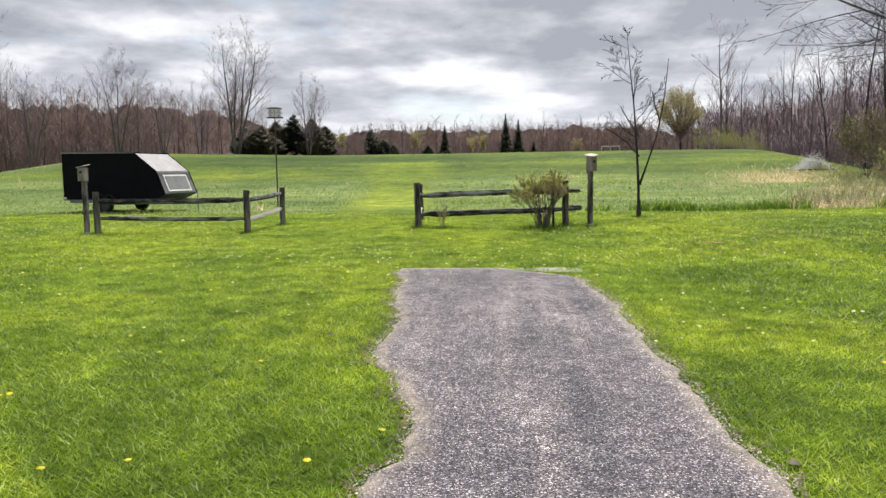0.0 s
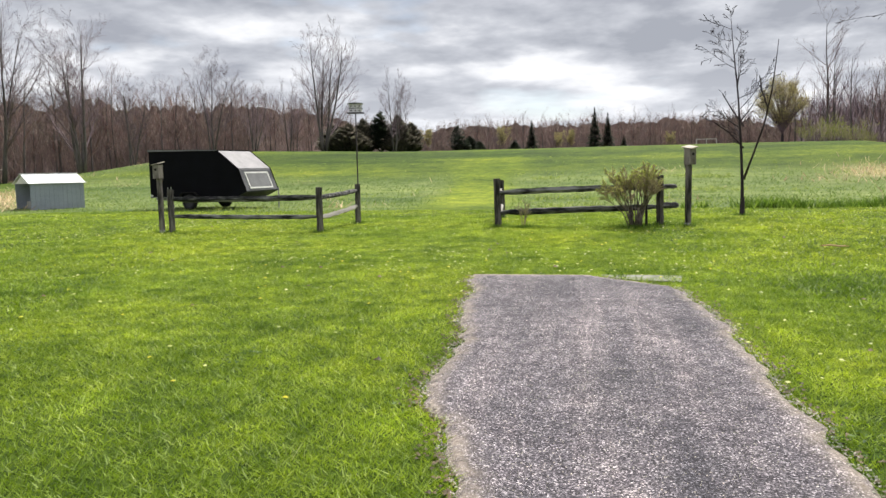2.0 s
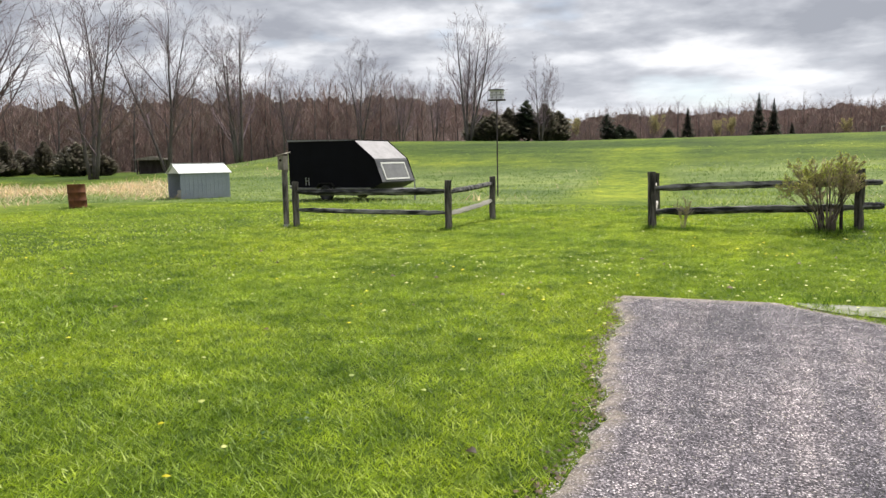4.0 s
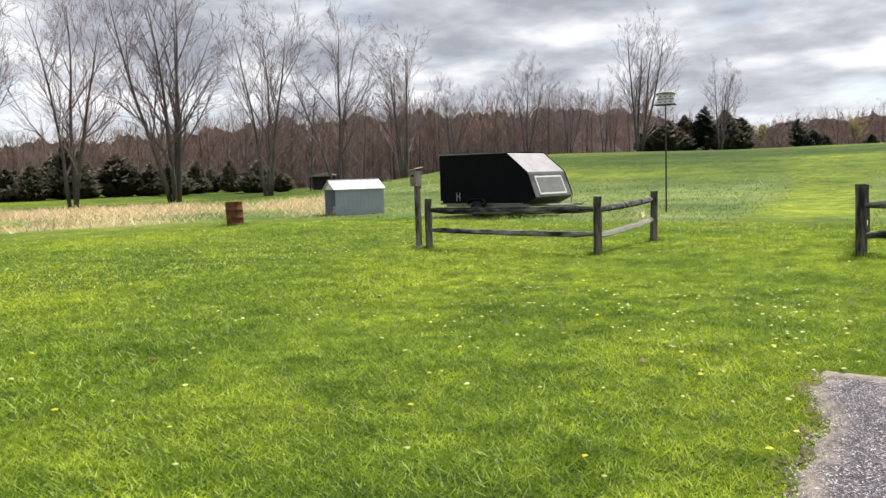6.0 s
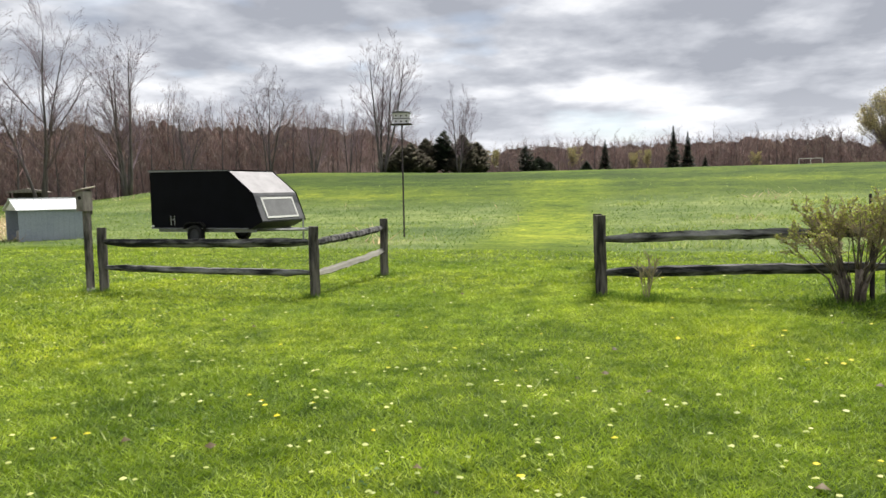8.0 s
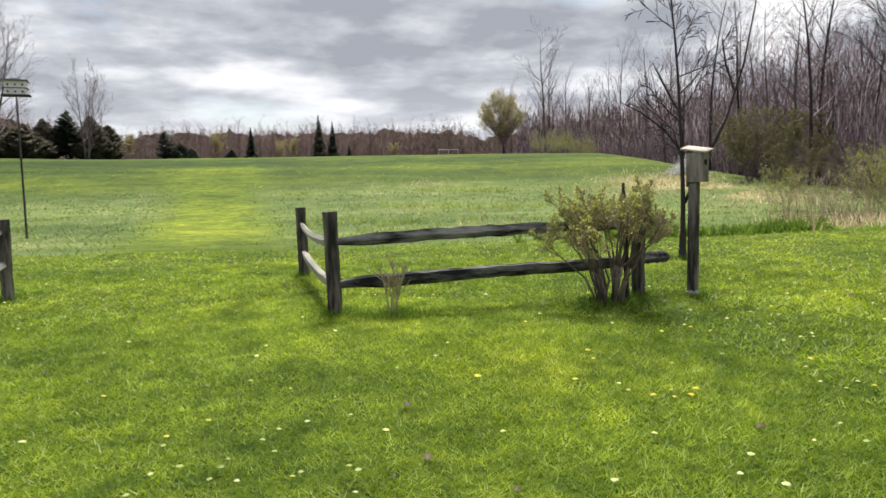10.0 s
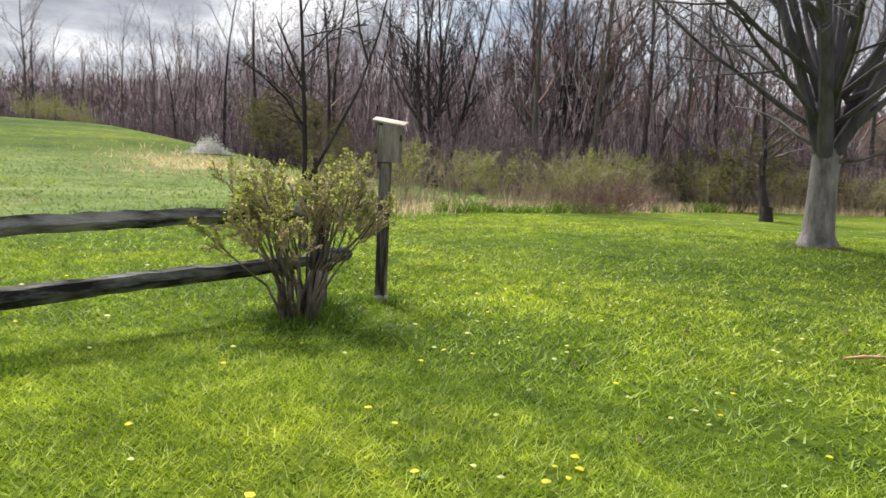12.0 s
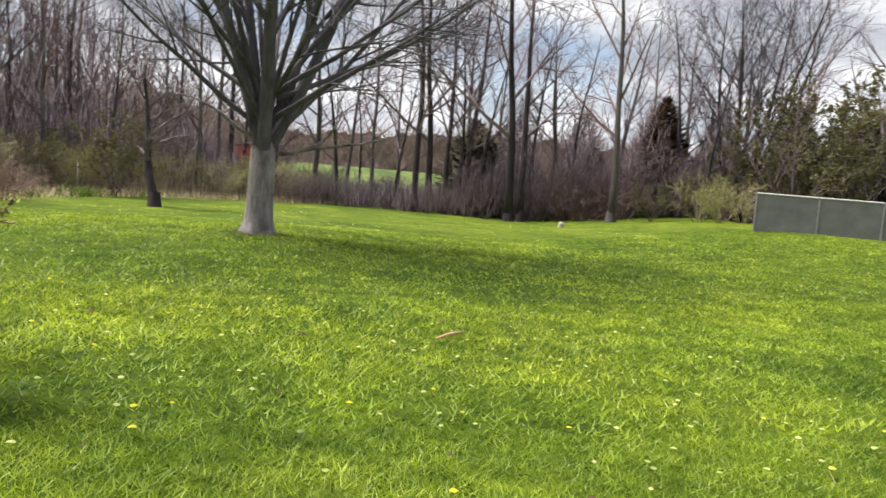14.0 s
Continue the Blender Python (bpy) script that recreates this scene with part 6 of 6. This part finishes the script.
def lawn_details():
    # pale seeding tufts
    x, y, r = scatter(120000, -9, 16, -2, 20, 101)
    k = (waves(x, y, 2.6, 36) + 0.6 * waves(x, y, 6.0, 37) > 0.42) & ~on_drive(x, y) & (r.uniform(0, 1, len(x)) < 0.62)
    blades("lawn_grass", x[k], y[k], 0.07, 0.005, 1.4, M_PALEGRASS, "paler coarse tufts in the lawn", 102)
    # broad-leaved weeds
    x, y, r = scatter(60000, -8, 14, -2, 17, 103)
    k = (waves(x, y, 2.1, 38) + 0.5 * waves(x, y, 7.0, 39) > 0.45) & ~on_drive(x, y)
    x, y = x[k], y[k]
    n = len(x)
    a, s = r.uniform(0, 6.283, n), r.uniform(0.010, 0.024, n)
    z = ground_z(x, y) + r.uniform(0.015, 0.05, n)
    c, d = np.cos(a), np.sin(a)
    V = np.zeros((n, 4, 3))
    for i, (u, v, w) in enumerate(((-1, 0, 0), (0, 0.45, 0.25), (1, 0, -0.1), (0, -0.45, 0.25))):
        V[:, i] = np.stack([x + (c * u - d * v) * s, y + (d * u + c * v) * s, z + w * s + r.uniform(-0.3, 0.3, n) * s], 1)
    me = fast_mesh("lawn_weeds", V.reshape(-1, 3), np.arange(4 * n).reshape(n, 4), M_WEED)
    tagged(new("lawn_weeds", me), "small broad-leaved weeds in the lawn", "weeds", "", "stuff")


def solid_bits(name, x, y, size, material, label, seed, category, flat=0.5, lift=0.0):
    r = np.random.RandomState(seed)
    n = len(x)
    z = ground_z(x, y) + lift
    base = np.array([(1, 0, 0), (-0.5, 0.87, 0), (-0.5, -0.87, 0), (0.1, 0.1, 1.0)])
    V = np.zeros((n, 4, 3))
    a, s = r.uniform(0, 6.283, n), size * r.uniform(0.5, 1.6, n)
    for i, (u, v, w) in enumerate(base):
        V[:, i] = np.stack([x + (np.cos(a) * u - np.sin(a) * v) * s, y + (np.sin(a) * u + np.cos(a) * v) * s, z + w * s * flat], 1)
    F = np.array([[(0, 1, 3), (1, 2, 3), (2, 0, 3)]]) + (np.arange(n) * 4)[:, None, None]
    tagged(new(name, fast_mesh(name, V.reshape(-1, 3), F.reshape(-1, 3), material)), label, category, "", "stuff")


def drive_details():
    r = np.random.RandomState(111)
    y = r.uniform(-3.5, 8.1, 14000)
    l, q = drive_span(y)
    t = r.uniform(0, 1, len(y))
    x = l + (q - l) * t
    solid_bits("loose_gravel", x, y, 0.0045, M_PEBBLE, "loose pale grit on the driveway", 112, "gravel", 0.8, 0.027)
    y = r.uniform(-3, 8.1, 5200)
    l, q = drive_span(y)
    side = r.uniform(0, 1, len(y)) < 0.5
    off = 0.02 - np.abs(r.normal(0, 0.08, len(y)))
    x = np.where(side, l - off, q + off)
    solid_bits("edge_grit", x, y, 0.007, M_PEBBLE, "sandy grit along the driveway's crumbling edges", 113, "gravel", 0.7, 0.018)
    y = r.uniform(-3, 8.1, 1500)
    l, q = drive_span(y)
    side = r.uniform(0, 1, len(y)) < 0.6
    off = np.abs(r.normal(0, 0.07, len(y))) - 0.02
    x = np.where(side, l - off, q + off)
    solid_bits("dead_leaves", x, y, 0.014, M_DEADLEAF, "brown dead leaf crumbs at the driveway's edge", 114, "leaves", 0.5, 0.02)
    x, y, _ = scatter(110, -8, 13, -1, 17, 115)
    k = ~on_drive(x, y)
    solid_bits("dead_leaves", x[k], y[k], 0.03, M_DEADLEAF, "scattered brown dead leaves in the lawn", 116, "leaves", 0.6, 0.03)


def base_tufts():
    r = np.random.RandomState(121)
    X, Y = [], []
    for x, y, n, spread in ((-8.26, 15.35, 260, 0.12), (-8.55, 15.36, 200, 0.11), (-4.30, 15.25, 300, 0.13), (-4.23, 18.1, 240, 0.12), (0.02, 15.2, 420, 0.14), (-0.29, 18.85, 240, 0.12), (3.62, 15.42, 300, 0.14),
                            (4.19, 15.18, 320, 0.13), (3.05, 14.95, 650, 0.30), (0.62, 15.0, 700, 0.20), (6.0, 18.75, 240, 0.14), (14.4, 14.1, 700, 0.42), (-21.95, 21.42, 500, 0.38), (2.7, 8.3, 420, 0.30)):
        X.append(r.normal(x, spread, n)), Y.append(r.normal(y, spread * 0.8, n))
    x, y = np.concatenate(X), np.concatenate(Y)
    k = ~on_drive(x, y)
    blades("base_tufts", x[k], y[k], 0.10, 0.006, 0.9, M_TUFT, "longer dark grass round the posts and shrubs", 122)
    a, d = r.uniform(0, 6.283, 900), np.abs(r.normal(0.44, 0.10, 900))
    solid_bits("bark_litter", 14.4 + np.cos(a) * d, 14.1 + np.sin(a) * d, 0.022, M_DEADLEAF, "brown bark crumbs round the tree's foot", 123, "bark", 0.5, 0.02)


lawn_details()
drive_details()
base_tufts()
